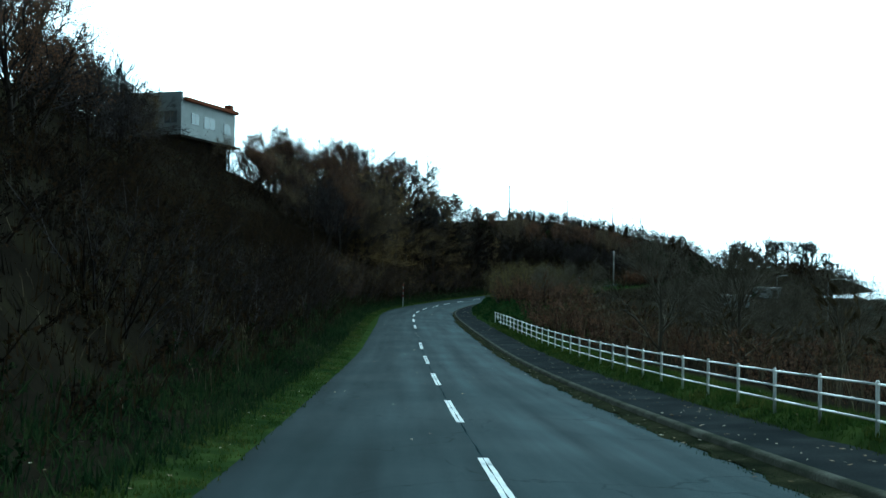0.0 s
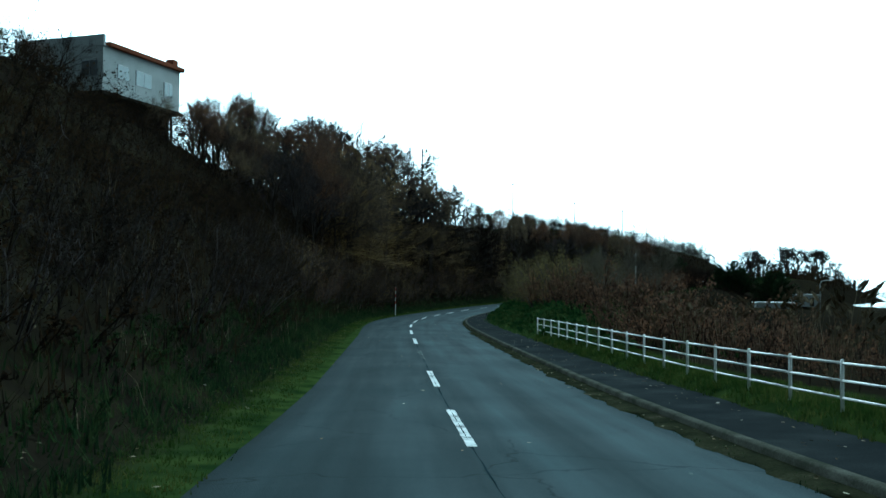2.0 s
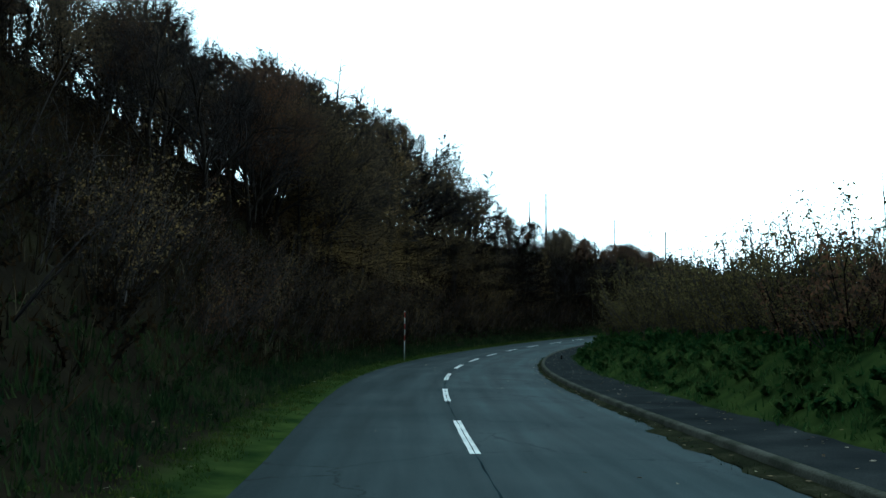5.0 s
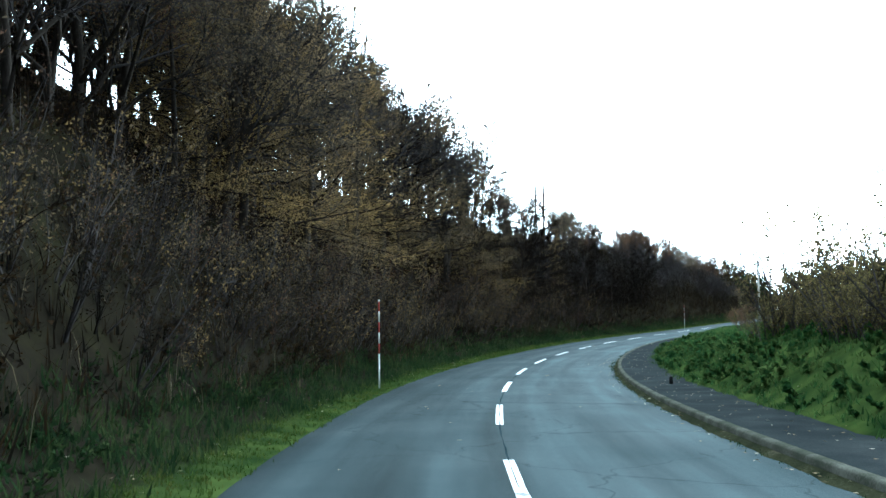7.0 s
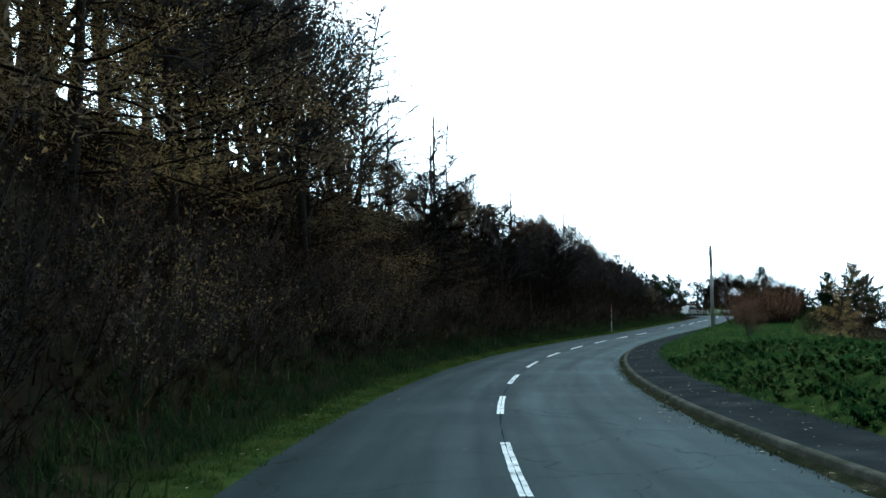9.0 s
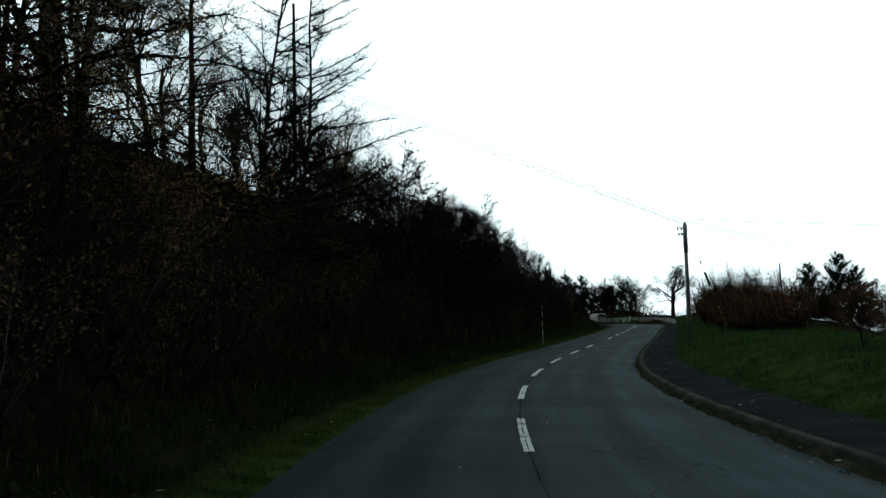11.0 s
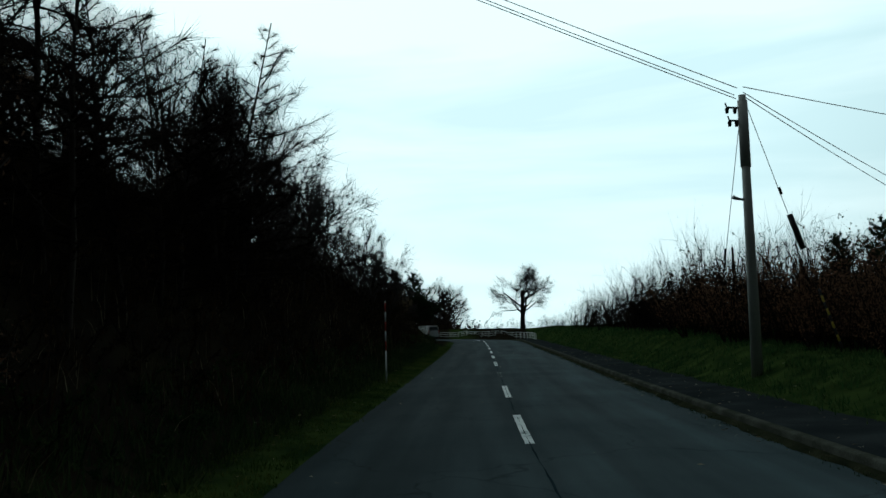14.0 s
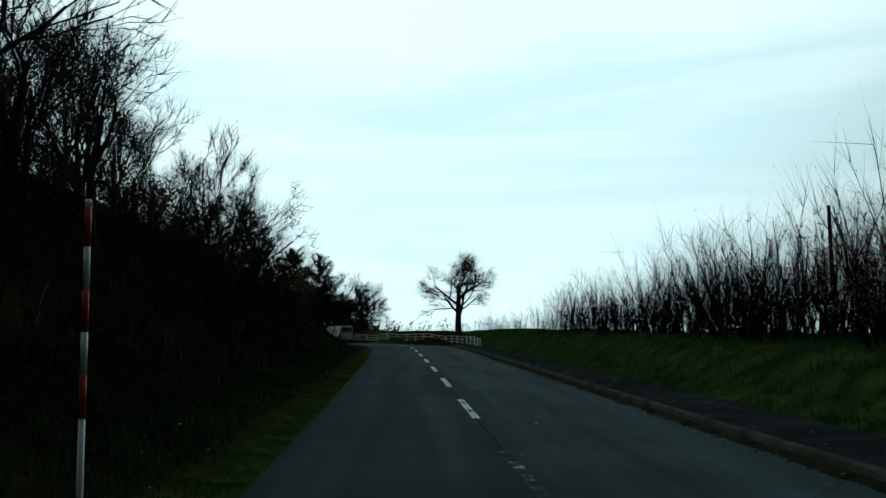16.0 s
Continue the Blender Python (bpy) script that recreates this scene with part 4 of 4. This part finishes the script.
# bare crowns high on the slope before the house
for n in range(60):
    s, lat = rt.uniform(26, 64), -rt.uniform(11, 25)
    if lat < -0.285 * s:
        k = rt.choices(range(8), [0, 0.2, 0.4, 2, 2, 5, 4, 0.4])[0]
        hill_tree(k, s, lat, rt.uniform(4.2, 6.4) / TALL[k])
# rounded crowns past the house, then larches along the road
wood(46, 98, 134, 8.5, 17, [0, 0.6, 0, 4, 4, 1.4, 1.4, 0], EDGE)
wood(27, 118, 164, 8.3, 11.5, [5, 4, 0.3, 1.0, 1.2, 1.4, 1.4, 0.3], EDGE)
wood(11, 128, 160, 10, 16, [1.2, 1.2, 0.3, 1.0, 1.0, 3, 3, 0.3], EDGE)
wood(32, 113, 190, 17, 25, [0.2, 0.2, 0.5, 1.2, 1.2, 4, 4, 0.5], BACK, -22.0, 0.5, 0.9)
wood(50, 196, 296, 13, 28, [0, 0.5, 0.2, 4, 4, 1.6, 1.6, 0.2], BACK, -22.0, 0.3, 0.86)
# leafless larches and bushy trees leaning out over the last stretch
wood(13, 162, 188, 6.9, 11.5, [0.7, 0.7, 4, 0, 0.3, 1, 1, 4], EDGE)
wood(22, 184, 216, 6.6, 10.5, [0.3, 0.3, 4, 0, 0.2, 1, 1, 4], EDGE)
wood(28, 212, 262, 7.0, 11.0, [0, 0, 0, 0, 0, 4, 4.5, 0], EDGE, low=0.85)
wood(18, 256, 294, 6.8, 11, [0, 0, 0, 0.3, 0.6, 4, 4, 0], EDGE)
# trees beside the house
for k, x, y, size in ((6, -37.6, 101.5, 6.5), (5, -44.0, 103.0, 8.5), (5, -48.0, 106.0, 9.0), (4, -30.0, 119.5, 6.0), (5, -28.0, 124.0, 6.0), (4, -41.0, 98.0, 6.5), (3, -37.5, 96.0, 5.0), (5, -45.0, 95.0, 8.0), (4, -39.0, 92.0, 5.5),
                      (6, -48.0, 100.0, 8.0), (3, -43.0, 93.0, 6.0), (5, -38.0, 88.0, 6.0), (4, -35.0, 121.0, 5.0), (5, -25.0, 118.0, 4.5), (6, -22.0, 116.0, 4.5), (4, -31.0, 118.0, 5.5), (3, -30.3, 114.0, 5.0), (4, -32.2, 109.5, 4.5), (4, -29.0, 121.5, 6.0)):
    hill_tree(k, *BASE.find(x, y), size / TALL[k])

# ---- built things ----
def fence_post(h=0.80):
    return tube_mesh("post", [tube([(0, 0, -0.25), (0, 0, h), (0, 0, h + 0.02)], [0.032, 0.032, 0.02], 8)], WHITE_PAINT)


def build_fence(name, line, s0, s1, lat_of, gap, label, group=""):
    """Three-rail pipe fence: posts and rails bay by bay."""
    fence = tagged(new(name), label, "fence", group)
    ss = np.arange(s0, s1 + 0.01, gap)
    pts = []
    for s in ss:
        x, y = line.at(s, lat_of(s))
        bs, bl = BASE.find(float(x), float(y))
        pts.append((float(x), float(y), float(ground_z(bs, bl))))
    fence.location = pts[0]
    o = np.array(pts[0])
    post_mesh = fence_post()
    for p in pts:
        ob = part("post", post_mesh, fence)
        ob.location = np.array(p) - o
    for k in range(len(pts) - 1):
        a, b = np.array(pts[k]) - o, np.array(pts[k + 1]) - o
        for z in (0.76, 0.49, 0.22):
            m = tube_mesh("rail", [tube([a + (0, 0, z), b + (0, 0, z)], [0.021, 0.021], 6)], WHITE_PAINT)
            part("rail", m, fence)
    return fence


build_fence("roadside_fence", ROAD, -4.5, 73.6, lambda s: 5.9, 2.0, "white three-rail pipe fence beside the walkway")
build_fence("far_fence", ROAD, 292, 336, lambda s: 5.6, 2.0, "white three-rail pipe fence round the far bend")


def snow_pole(s, lat):
    x, y, z = place(s, lat)
    thing = tagged(new("snow_pole"), "slender red and white snow marker pole", "marker pole", "snow poles")
    thing.location = (x, y, z)
    cuts = [(-0.3, 1.07, WHITE_PAINT), (1.07, 1.40, RED_PAINT), (1.40, 1.73, WHITE_PAINT), (1.73, 2.06, RED_PAINT), (2.06, 2.39, WHITE_PAINT), (2.39, 2.70, RED_PAINT), (2.70, 2.76, WHITE_PAINT)]
    for a, b, m in cuts:
        part("band", tube_mesh("band", [tube([(0, 0, a), (0, 0, b)], [0.026, 0.026], 8)], m), thing, "red band" if m is RED_PAINT else "white band")
    return thing


for x, y in ((-12.6, 121.7), (16.85, 214.6)):
    s, lat = BASE.find(x, y)
    snow_pole(s, lat)


def utility_pole(x, y, h, label, arms=(), base=None, r=0.16, mat=POLE_CONCRETE):
    s, lat = BASE.find(x, y)
    z = float(ground_z(s, lat)) if base is None else base
    thing = tagged(new("utility_pole"), label, "utility pole", "utility poles")
    thing.location = (x, y, z)
    part("pole", tube_mesh("pole", [tube([(0, 0, -0.5), (0, 0, h)], [r, r * 0.62], 12)], mat), thing)
    for zz, ln, turn in arms:
        c, sn = math.cos(radians(turn)), math.sin(radians(turn))
        arm = part("crossarm", tube_mesh("crossarm", [tube([(-c * ln, -sn * ln, zz), (c * ln, sn * ln, zz)], [0.045, 0.045], 6)], STEEL), thing)
        for u in (-0.9, -0.45, 0.45, 0.9):
            part("insulator", tube_mesh("insulator", [tube([(c * ln * u, sn * ln * u, zz), (c * ln * u, sn * ln * u, zz + 0.14), (c * ln * u, sn * ln * u, zz + 0.2)], [0.05, 0.05, 0.03], 8)], WHITE_PAINT), arm)
    return thing


road_pole = utility_pole(22.75, 203.1, 7.45, "grey concrete utility pole beside the lawn", [])
for zz, ln in ((7.1, 0.45), (6.75, 0.38)):
    arm = part("bracket", tube_mesh("bracket", [tube([(0.05, 0, zz), (-ln, 0.1, zz), (-ln - 0.05, 0.1, zz + 0.12)], [0.03, 0.03, 0.02], 6)], STEEL), road_pole)
    for u in (0.5, 1.0):
        part("insulator", tube_mesh("insulator", [tube([(-ln * u, 0.1 * u, zz - 0.16), (-ln * u, 0.1 * u, zz - 0.05), (-ln * u, 0.1 * u, zz)], [0.04, 0.055, 0.03], 8)], BLACK_PAINT), arm)
part("sleeve", tube_mesh("sleeve", [tube([(0, 0, 5.5), (0, 0, 7.3)], [0.14, 0.135], 12)], POLE_CONCRETE), road_pole, "thicker grey upper sleeve")
part("lamp_bracket", tube_mesh("lamp_bracket", [tube([(0, 0, 4.6), (-0.3, 0.05, 4.64), (-0.42, 0.08, 4.68)], [0.025, 0.04, 0.06], 8)], STEEL), road_pole)
for x, y, top, arm in ((-17.0, 224.5, 30.9, 0.8), (1.95, 246.05, 26.2, 0.8), (19.0, 283.5, 25.3, 0.6), (35.8, 316.75, 25.8, 0.9), (-3.05, 190.1, 17.6, 0), (60.0, 424, 30.4, 0), (70.5, 442, 27.3, 0.5), (79.5, 451, 20.8, 0.6), (48.25, 233.3, 8.9, 0)):
    foot = float(ground_z(*BASE.find(x, y)))
    utility_pole(x, y, top - foot, "slim utility pole past the thicket" if top < 10 else "slim utility pole standing on the hilltop", [(top - foot - 0.4, arm, 10)] if arm else [], foot, 0.11 if top < 20 else 0.20 if y < 300 else 0.26, DARK_WOOD)


def wire(a, b, sag, label="thin black overhead cable"):
    a, b = np.array(a, float), np.array(b, float)
    u = np.linspace(0, 1, 25)[:, None]
    p = a + (b - a) * u - np.array([0, 0, 1.0]) * sag * 4 * u * (1 - u)
    ob = new("overhead_cable", tube_mesh("overhead_cable", [tube(p - a, [0.013] * 25, 5)], WIRE))
    ob.location = a
    return tagged(ob, label, "cable", "overhead cables")


wire((22.6, 203.1, 9.3), (-16.4, 224.3, 30.4), 0.35)
wire((22.5, 203.1, 9.1), (-16.8, 224.0, 30.4), 0.40)
wire((22.55, 203.1, 9.0), (-17.5, 223.8, 30.4), 0.42)
wire((22.8, 203.1, 9.35), (63, 207.7, 10.0), 0.4)
wire((22.8, 203.1, 9.2), (60.7, 220.2, 7.3), 0.4)
wire((22.8, 203.1, 9.1), (60.7, 221.0, 6.9), 0.45)


def guy(a, b, label, sleeves):
    """A stay wire from the pole to the ground with its sleeves."""
    a, b = np.array(a, float), np.array(b, float)
    thing = tagged(new("stay_wire"), label, "stay wire")
    thing.location = b
    part("strand", tube_mesh("strand", [tube([a - b, (0, 0, -0.2)], [0.010, 0.010], 5)], WIRE), thing)
    for u0, u1, r, m, name in sleeves:
        part(name, tube_mesh(name, [tube([(a - b) * (1 - u0), (a - b) * (1 - u1)], [r, r], 8)], m), thing)
    return thing


gs, gl = BASE.find(25.0, 202.3)
bands = [(0.74 + 0.026 * k, 0.74 + 0.026 * (k + 1), 0.03, YELLOW_PAINT if k % 2 else BLACK_PAINT, "guard_band") for k in range(9)]
guy((22.8, 203.0, 8.8), (25.0, 202.3, float(ground_z(gs, gl))), "stay wire with a black and yellow guard", [(0.33, 0.36, 0.04, BLACK_PAINT, "insulator"), (0.44, 0.58, 0.08, BLACK_PAINT, "dark_sleeve")] + bands)
gs, gl = BASE.find(29.4, 212.6)
guy((22.7, 203.2, 8.4), (29.4, 212.6, float(ground_z(gs, gl)) + 0.2), "thin stay wire running down into the thicket", [(0.52, 0.57, 0.04, BLACK_PAINT, "insulator")])


def build_house():
    """White flat-roofed house on the hill's edge, standing out over the slope."""
    house = tagged(new("hill_house"), "white house with a rust-red roof edge on the hilltop", "house")
    house.matrix_basis = pose(-35.3, 105.0, 18.55, 0, 0, -16.7)
    # local: x left along the near face, y along the long wall
    w, d, h = 9.0, 10.8, 3.75
    part("wall", bm_mesh("wall", box(w, d, h, (-w / 2, d / 2, 0)), WALL), house)
    part("floor_slab", bm_mesh("floor_slab", box(w + 0.5, d + 0.6, 0.25, (-w / 2, d / 2, -0.252)), DARK_WOOD), house)
    part("parapet", bm_mesh("parapet", box(w + 0.1, 0.3, 0.95, (-w / 2, 0.1, h + 0.002)), WALL), house)
    part("roof", bm_mesh("roof", box(w + 0.5, d - 0.2, 0.4, (-w / 2 + 0.15, d / 2 + 0.35, h + 0.003), 0.05), ROOF_RED), house)
    part("chimney", bm_mesh("chimney", box(0.8, 0.8, 0.7, (-0.6, d - 0.4, h + 0.4), 0.02), ROOF_RED), house)

    def window(x, y, z, along, ww, hh, glass):
        sx, sy = (0.10, ww) if along == "y" else (ww, 0.10)
        fr = part("window", bm_mesh("window", box(sx, sy, hh, (x, y, z)), STEEL), house, "thin grey window frame")
        for side in (-0.25, 0.25):
            cx, cy = (x, y + side * ww) if along == "y" else (x + side * ww, y)
            part("pane", bm_mesh("pane", box(0.12 if along == "y" else ww / 2 - 0.09, ww / 2 - 0.09 if along == "y" else 0.12, hh - 0.12, (cx, cy, z + 0.06)), glass), fr)

    window(0.0, 2.6, 1.4, "y", 1.5, 1.2, SKY_GLASS)
    window(0.0, 5.4, 1.3, "y", 2.2, 1.3, SKY_GLASS)
    window(0.0, 9.0, 1.1, "y", 1.3, 1.3, SKY_GLASS)
    window(-1.3, 0.0, 1.3, "x", 1.6, 1.3, GLASS)
    window(-5.6, 0.0, 2.0, "x", 1.7, 0.5, GLASS)
    part("undercroft", bm_mesh("undercroft", box(w - 1.2, d - 1.2, 5.0, (-w / 2 - 0.2, d / 2 + 0.2, -5.3)), DARK_WOOD), house, "dark timber skirt under the floor")
    part("eave_edge", bm_mesh("eave_edge", box(0.12, d, 0.12, (0.05, d / 2, h - 0.05)), STEEL), house)
    for x in (-0.4, -4.5, -8.6):
        for y in (0.6, d / 2, d - 0.6):
            part("stilt", tube_mesh("stilt", [tube([(x, y, -0.2), (x, y, -6.0)], [0.12, 0.12], 8)], DARK_WOOD), house)


build_house()


def hut(x, y, w, dp, top, label):
    """A small sheeted hut among the trees."""
    z = float(ground_z(*BASE.find(x, y))) - 0.2
    thing = tagged(new("hut"), label, "hut")
    thing.matrix_basis = pose(x, y, z, 0, 0, -6)
    part("wall", bm_mesh("wall", box(w, dp, top - z, (0, 0, 0), 0.03), TEAL_SHEET), thing)
    part("roof", bm_mesh("roof", box(w + 0.4, dp + 0.4, 0.12, (0, 0, top - z + 0.003), 0.02), TEAL_SHEET), thing)


hut(-49.5, 102.0, 4.0, 3.4, 24.0, "dark teal sheeted hut half hidden by trees")


def stub_post(x, y):
    z = float(ground_z(*BASE.find(x, y)))
    thing = tagged(new("marker_stub"), "short black marker stub at the walkway's edge", "marker post")
    thing.location = (x, y, z)
    part("stub", tube_mesh("stub", [tube([(0, 0, -0.2), (0, 0, 0.30), (0, 0, 0.34)], [0.06, 0.055, 0.04], 10)], BLACK_PAINT), thing)


stub_post(-3.75, 120.93)


def build_van(s, lat):
    x, y = ROAD.at(s, lat)
    van = tagged(new("van"), "white minivan on the road at the far bend", "van")
    van.matrix_basis = pose(float(x), float(y), float(road_z(s)) + 0.03, 0, 0, ROAD.yaw(s))
    part("body", bm_mesh("body", box(1.7, 4.3, 0.75, (0, 0, 0.35), 0.12), WHITE_PAINT), van)
    part("cabin", bm_mesh("cabin", box(1.6, 3.6, 0.75, (0, -0.3, 1.08), 0.16), WHITE_PAINT), van)
    part("rear_window", bm_mesh("rear_window", box(1.3, 0.04, 0.48, (0, -2.11, 1.2), 0.01), GLASS), van)
    for sx in (-0.75, 0.75):
        part("tail_light", bm_mesh("tail_light", box(0.12, 0.05, 0.5, (sx, -2.14, 0.75), 0.01), RED_PAINT), van)
        for sy in (-1.4, 1.4):
            part("tyre", tube_mesh("tyre", [tube([(sx - 0.1, sy, 0.32), (sx + 0.1, sy, 0.32)], [0.32, 0.32], 16)], BLACK_PAINT), van)


build_van(float(ROAD.find(59.3, 306.0)[0]), -1.5)
lone = bare_tree(41, 11, "leafless spreading tree behind the far fence", "lone_tree", 4, (9, 4, 4, 3), rmin=0.013, fork=0.28, angle=(0.6, 1.05), per=5, shrink=0.66, width=0.03, lean=0.0, wander=0.08)
lone.matrix_basis = pose(68.0, 297.5, float(ground_z(*BASE.find(68.0, 297.5))) - 0.1) @ Matrix.Diagonal((1.08, 1.08, 0.94, 1))
big = bare_tree(42, 17, "large leafless tree on the far headland", "bare_tree", 4, (7, 5, 4, 3), "headland trees", rmin=0.025, fork=0.4, angle=(0.5, 0.95), per=2, shrink=0.68, width=0.03)
big.matrix_basis = pose(113, 424.7, 7)
for x, y, sc in ((108, 430, 0.7), (86, 368, 0.48), (91, 380, 0.5), (80, 372, 0.42)):
    s, lat = BASE.find(x, y)
    copy_thing(big, pose(x, y, float(ground_z(s, lat)) - 0.3, 0, 0, x * 37) @ Matrix.Scale(sc, 4))


def headland_z(u, v):
    """Height of the long headland: u along it from the near end, v across it from -1 to 1."""
    crest = np.interp(u, [0, 0.15, 0.6, 0.85, 1.0], [5.0, 8.0, 9.5, 3.5, -5.0])
    return -5.0 + (crest + 5.0) * (1 - np.abs(v) ** 2.2) + 0.5 * np.sin(u * 31 + v * 3) * (1 - np.abs(v))


def headland_at(u, v):
    return 84 + 148 * u + 27 * v, 392 + 290 * u - 13 * v


U, V = np.meshgrid(np.linspace(0, 1, 60), np.linspace(-1, 1, 17), indexing="ij")
hx, hy = headland_at(U, V)
gi, gj = np.meshgrid(np.arange(59), np.arange(16), indexing="ij")
grid = np.stack([gi * 17 + gj, gi * 17 + gj + 1, gi * 17 + gj + 18, gi * 17 + gj + 17], -1).reshape(-1, 4)
tagged(new("headland", np_mesh("headland", np.stack([hx, hy, headland_z(U, V)], -1).reshape(-1, 3), grid, SOIL, True)), "low dark wooded headland running out into the sea", "headland", kind="structure")
hu, hv = R.uniform(0.02, 0.93, 420), R.uniform(-0.8, 0.75, 420)
hx, hy = headland_at(hu, hv)
undergrowth("headland_wood", "grey-brown leafless wood covering the headland", 32, np.c_[hx, hy, headland_z(hu, hv) - 0.4, R.uniform(0.7, 1.6, 420)], 5.0, 0.4, 120, BRUSH, 3, 0.5, fine=40, whip=0.2)
for u, v, sc in ((0.12, 0.1, 0.8), (0.2, -0.2, 0.95), (0.27, 0.2, 0.8), (0.36, 0.0, 1.05), (0.42, 0.3, 1.1), (0.5, -0.1, 1.2), (0.56, 0.2, 1.15), (0.63, 0.0, 1.2), (0.7, 0.2, 1.0), (0.8, 0.1, 0.8)):
    x, y = headland_at(u, v)
    copy_thing(big, pose(x, y, float(headland_z(u, v)) - 0.4, 0, 0, u * 900) @ Matrix.Scale(sc, 4))
pine = larch_tree(44, 9, "dark green pine past the thicket", NEEDLE, "pine_tree", "pine trees", dense=2.0, reach=0.62, size=0.06, start=0.03, droop=0.06)
put(pine, *BASE.find(43.0, 217.0), 0.66, 0, first=True)
for x, y, sc in ((41.0, 217.6, 0.54), (45.3, 216.8, 0.62), (49, 215, 0.75), (52.5, 218, 0.8), (-3.4, 272.8, 0.95), (-8, 270, 0.85), (13, 279, 0.7), (23.5, 286, 0.7), (45.0, 280.2, 0.62), (41.5, 276.5, 0.5)):
    put(pine, *BASE.find(x, y), sc)
for k, x, y, size in ((0, 13.6, 163.5, 5.0), (1, 16.0, 166.0, 4.6), (3, 10.8, 167.5, 2.4), (3, 12.6, 172.0, 2.6)):
    hill_tree(k, *BASE.find(x, y), size / TALL[k])
near = bare_tree(43, 6.5, "leafless many-stemmed tree behind the fence", "bare_tree", 4, (9, 5, 4, 3), "trees past the fence", fork=0.08, angle=(0.45, 0.85), rmin=0.005, shrink=0.70, width=0.014, wood=PALE_BARK, twig=PALE_BARK, per=3)
put(near, 40.0, 9.2, 0.95, 0, first=True)
for s, lat, size, turn in ((38.5, 11.8, 1.0, 120), (44, 13.5, 1.0, 210), (34, 13.8, 0.85, 310), (52, 14, 0.75, 70), (58, 17, 0.9, 160), (48, 18, 0.8, 20), (88, 15.5, 0.7, 200), (80, 10.5, 0.6, 40), (93, 12.0, 0.62, 130), (86, 13.0, 0.66, 260), (101, 13.5, 0.6, 330)):
    put(near, s, lat, size, turn)


def street_lamp(x, y, turn=0.0, h=6.2):
    s, lat = BASE.find(x, y)
    lamp = tagged(new("street_lamp"), "grey street lamp with a curved arm", "street lamp", "street lamps")
    lamp.matrix_basis = pose(x, y, float(ground_z(s, lat)), 0, 0, turn)
    arc = [(0, 0, -0.3), (0, 0, h - 0.8), (0.12, 0, h - 0.35), (0.5, 0, h - 0.05), (1.1, 0, h + 0.05), (1.7, 0, h + 0.08)]
    part("column", tube_mesh("column", [tube(arc, [0.09, 0.07, 0.06, 0.05, 0.045, 0.04], 8)], LAMP_GREY), lamp)
    part("lamp_head", bm_mesh("lamp_head", box(0.7, 0.24, 0.14, (1.95, 0, h), 0.04), LAMP_GREY), lamp)


street_lamp(48, 150)
street_lamp(57.7, 211, 10)


def shed(x, y, w, dp, h, turn, label):
    s, lat = BASE.find(x, y)
    hut = tagged(new("shed"), label, "shed", "shore sheds")
    hut.matrix_basis = pose(x, y, float(ground_z(s, lat)) - 0.1, 0, 0, turn)
    part("wall", bm_mesh("wall", box(w, dp, h), WALL), hut)
    part("roof", bm_mesh("roof", box(w + 0.7, dp + 0.7, 0.22, (0, 0, h + 0.004), 0.03), WHITE_PAINT), hut)
    part("door", bm_mesh("door", box(0.9, 0.06, h * 0.75, (w * 0.25, -dp / 2 - 0.02, 0.1)), DARK_WOOD), hut)
    part("window", bm_mesh("window", box(1.2, 0.06, 0.6, (-w * 0.2, -dp / 2 - 0.02, h * 0.5)), GLASS), hut)


shed(46, 200, 6.0, 4.0, 2.2, -10, "low pale shed near the shore")
shed(62, 236, 6.0, 4.0, 2.3, 8, "low pale shed near the shore")


def boulder(x, y, r, seed):
    rng = np.random.default_rng(seed)
    bm = bmesh.new()
    bmesh.ops.create_icosphere(bm, subdivisions=2, radius=r)
    for v in bm.verts:
        v.co *= rng.uniform(0.75, 1.2)
        v.co.z *= 0.55
    s, lat = BASE.find(x, y)
    ob = new("boulder", bm_mesh("boulder", bm, CONCRETE))
    ob.location = (x, y, max(float(ground_z(s, lat)), -3.6))
    tagged(ob, "rough grey boulder on the shore", "rock", "shore rocks")


for k in range(26):
    rk = random.Random(k + 70)
    u = rk.random()
    boulder(60 + 95 * u + rk.uniform(-6, 6), 150 + 260 * u + rk.uniform(-10, 10), rk.uniform(0.6, 1.8), k)
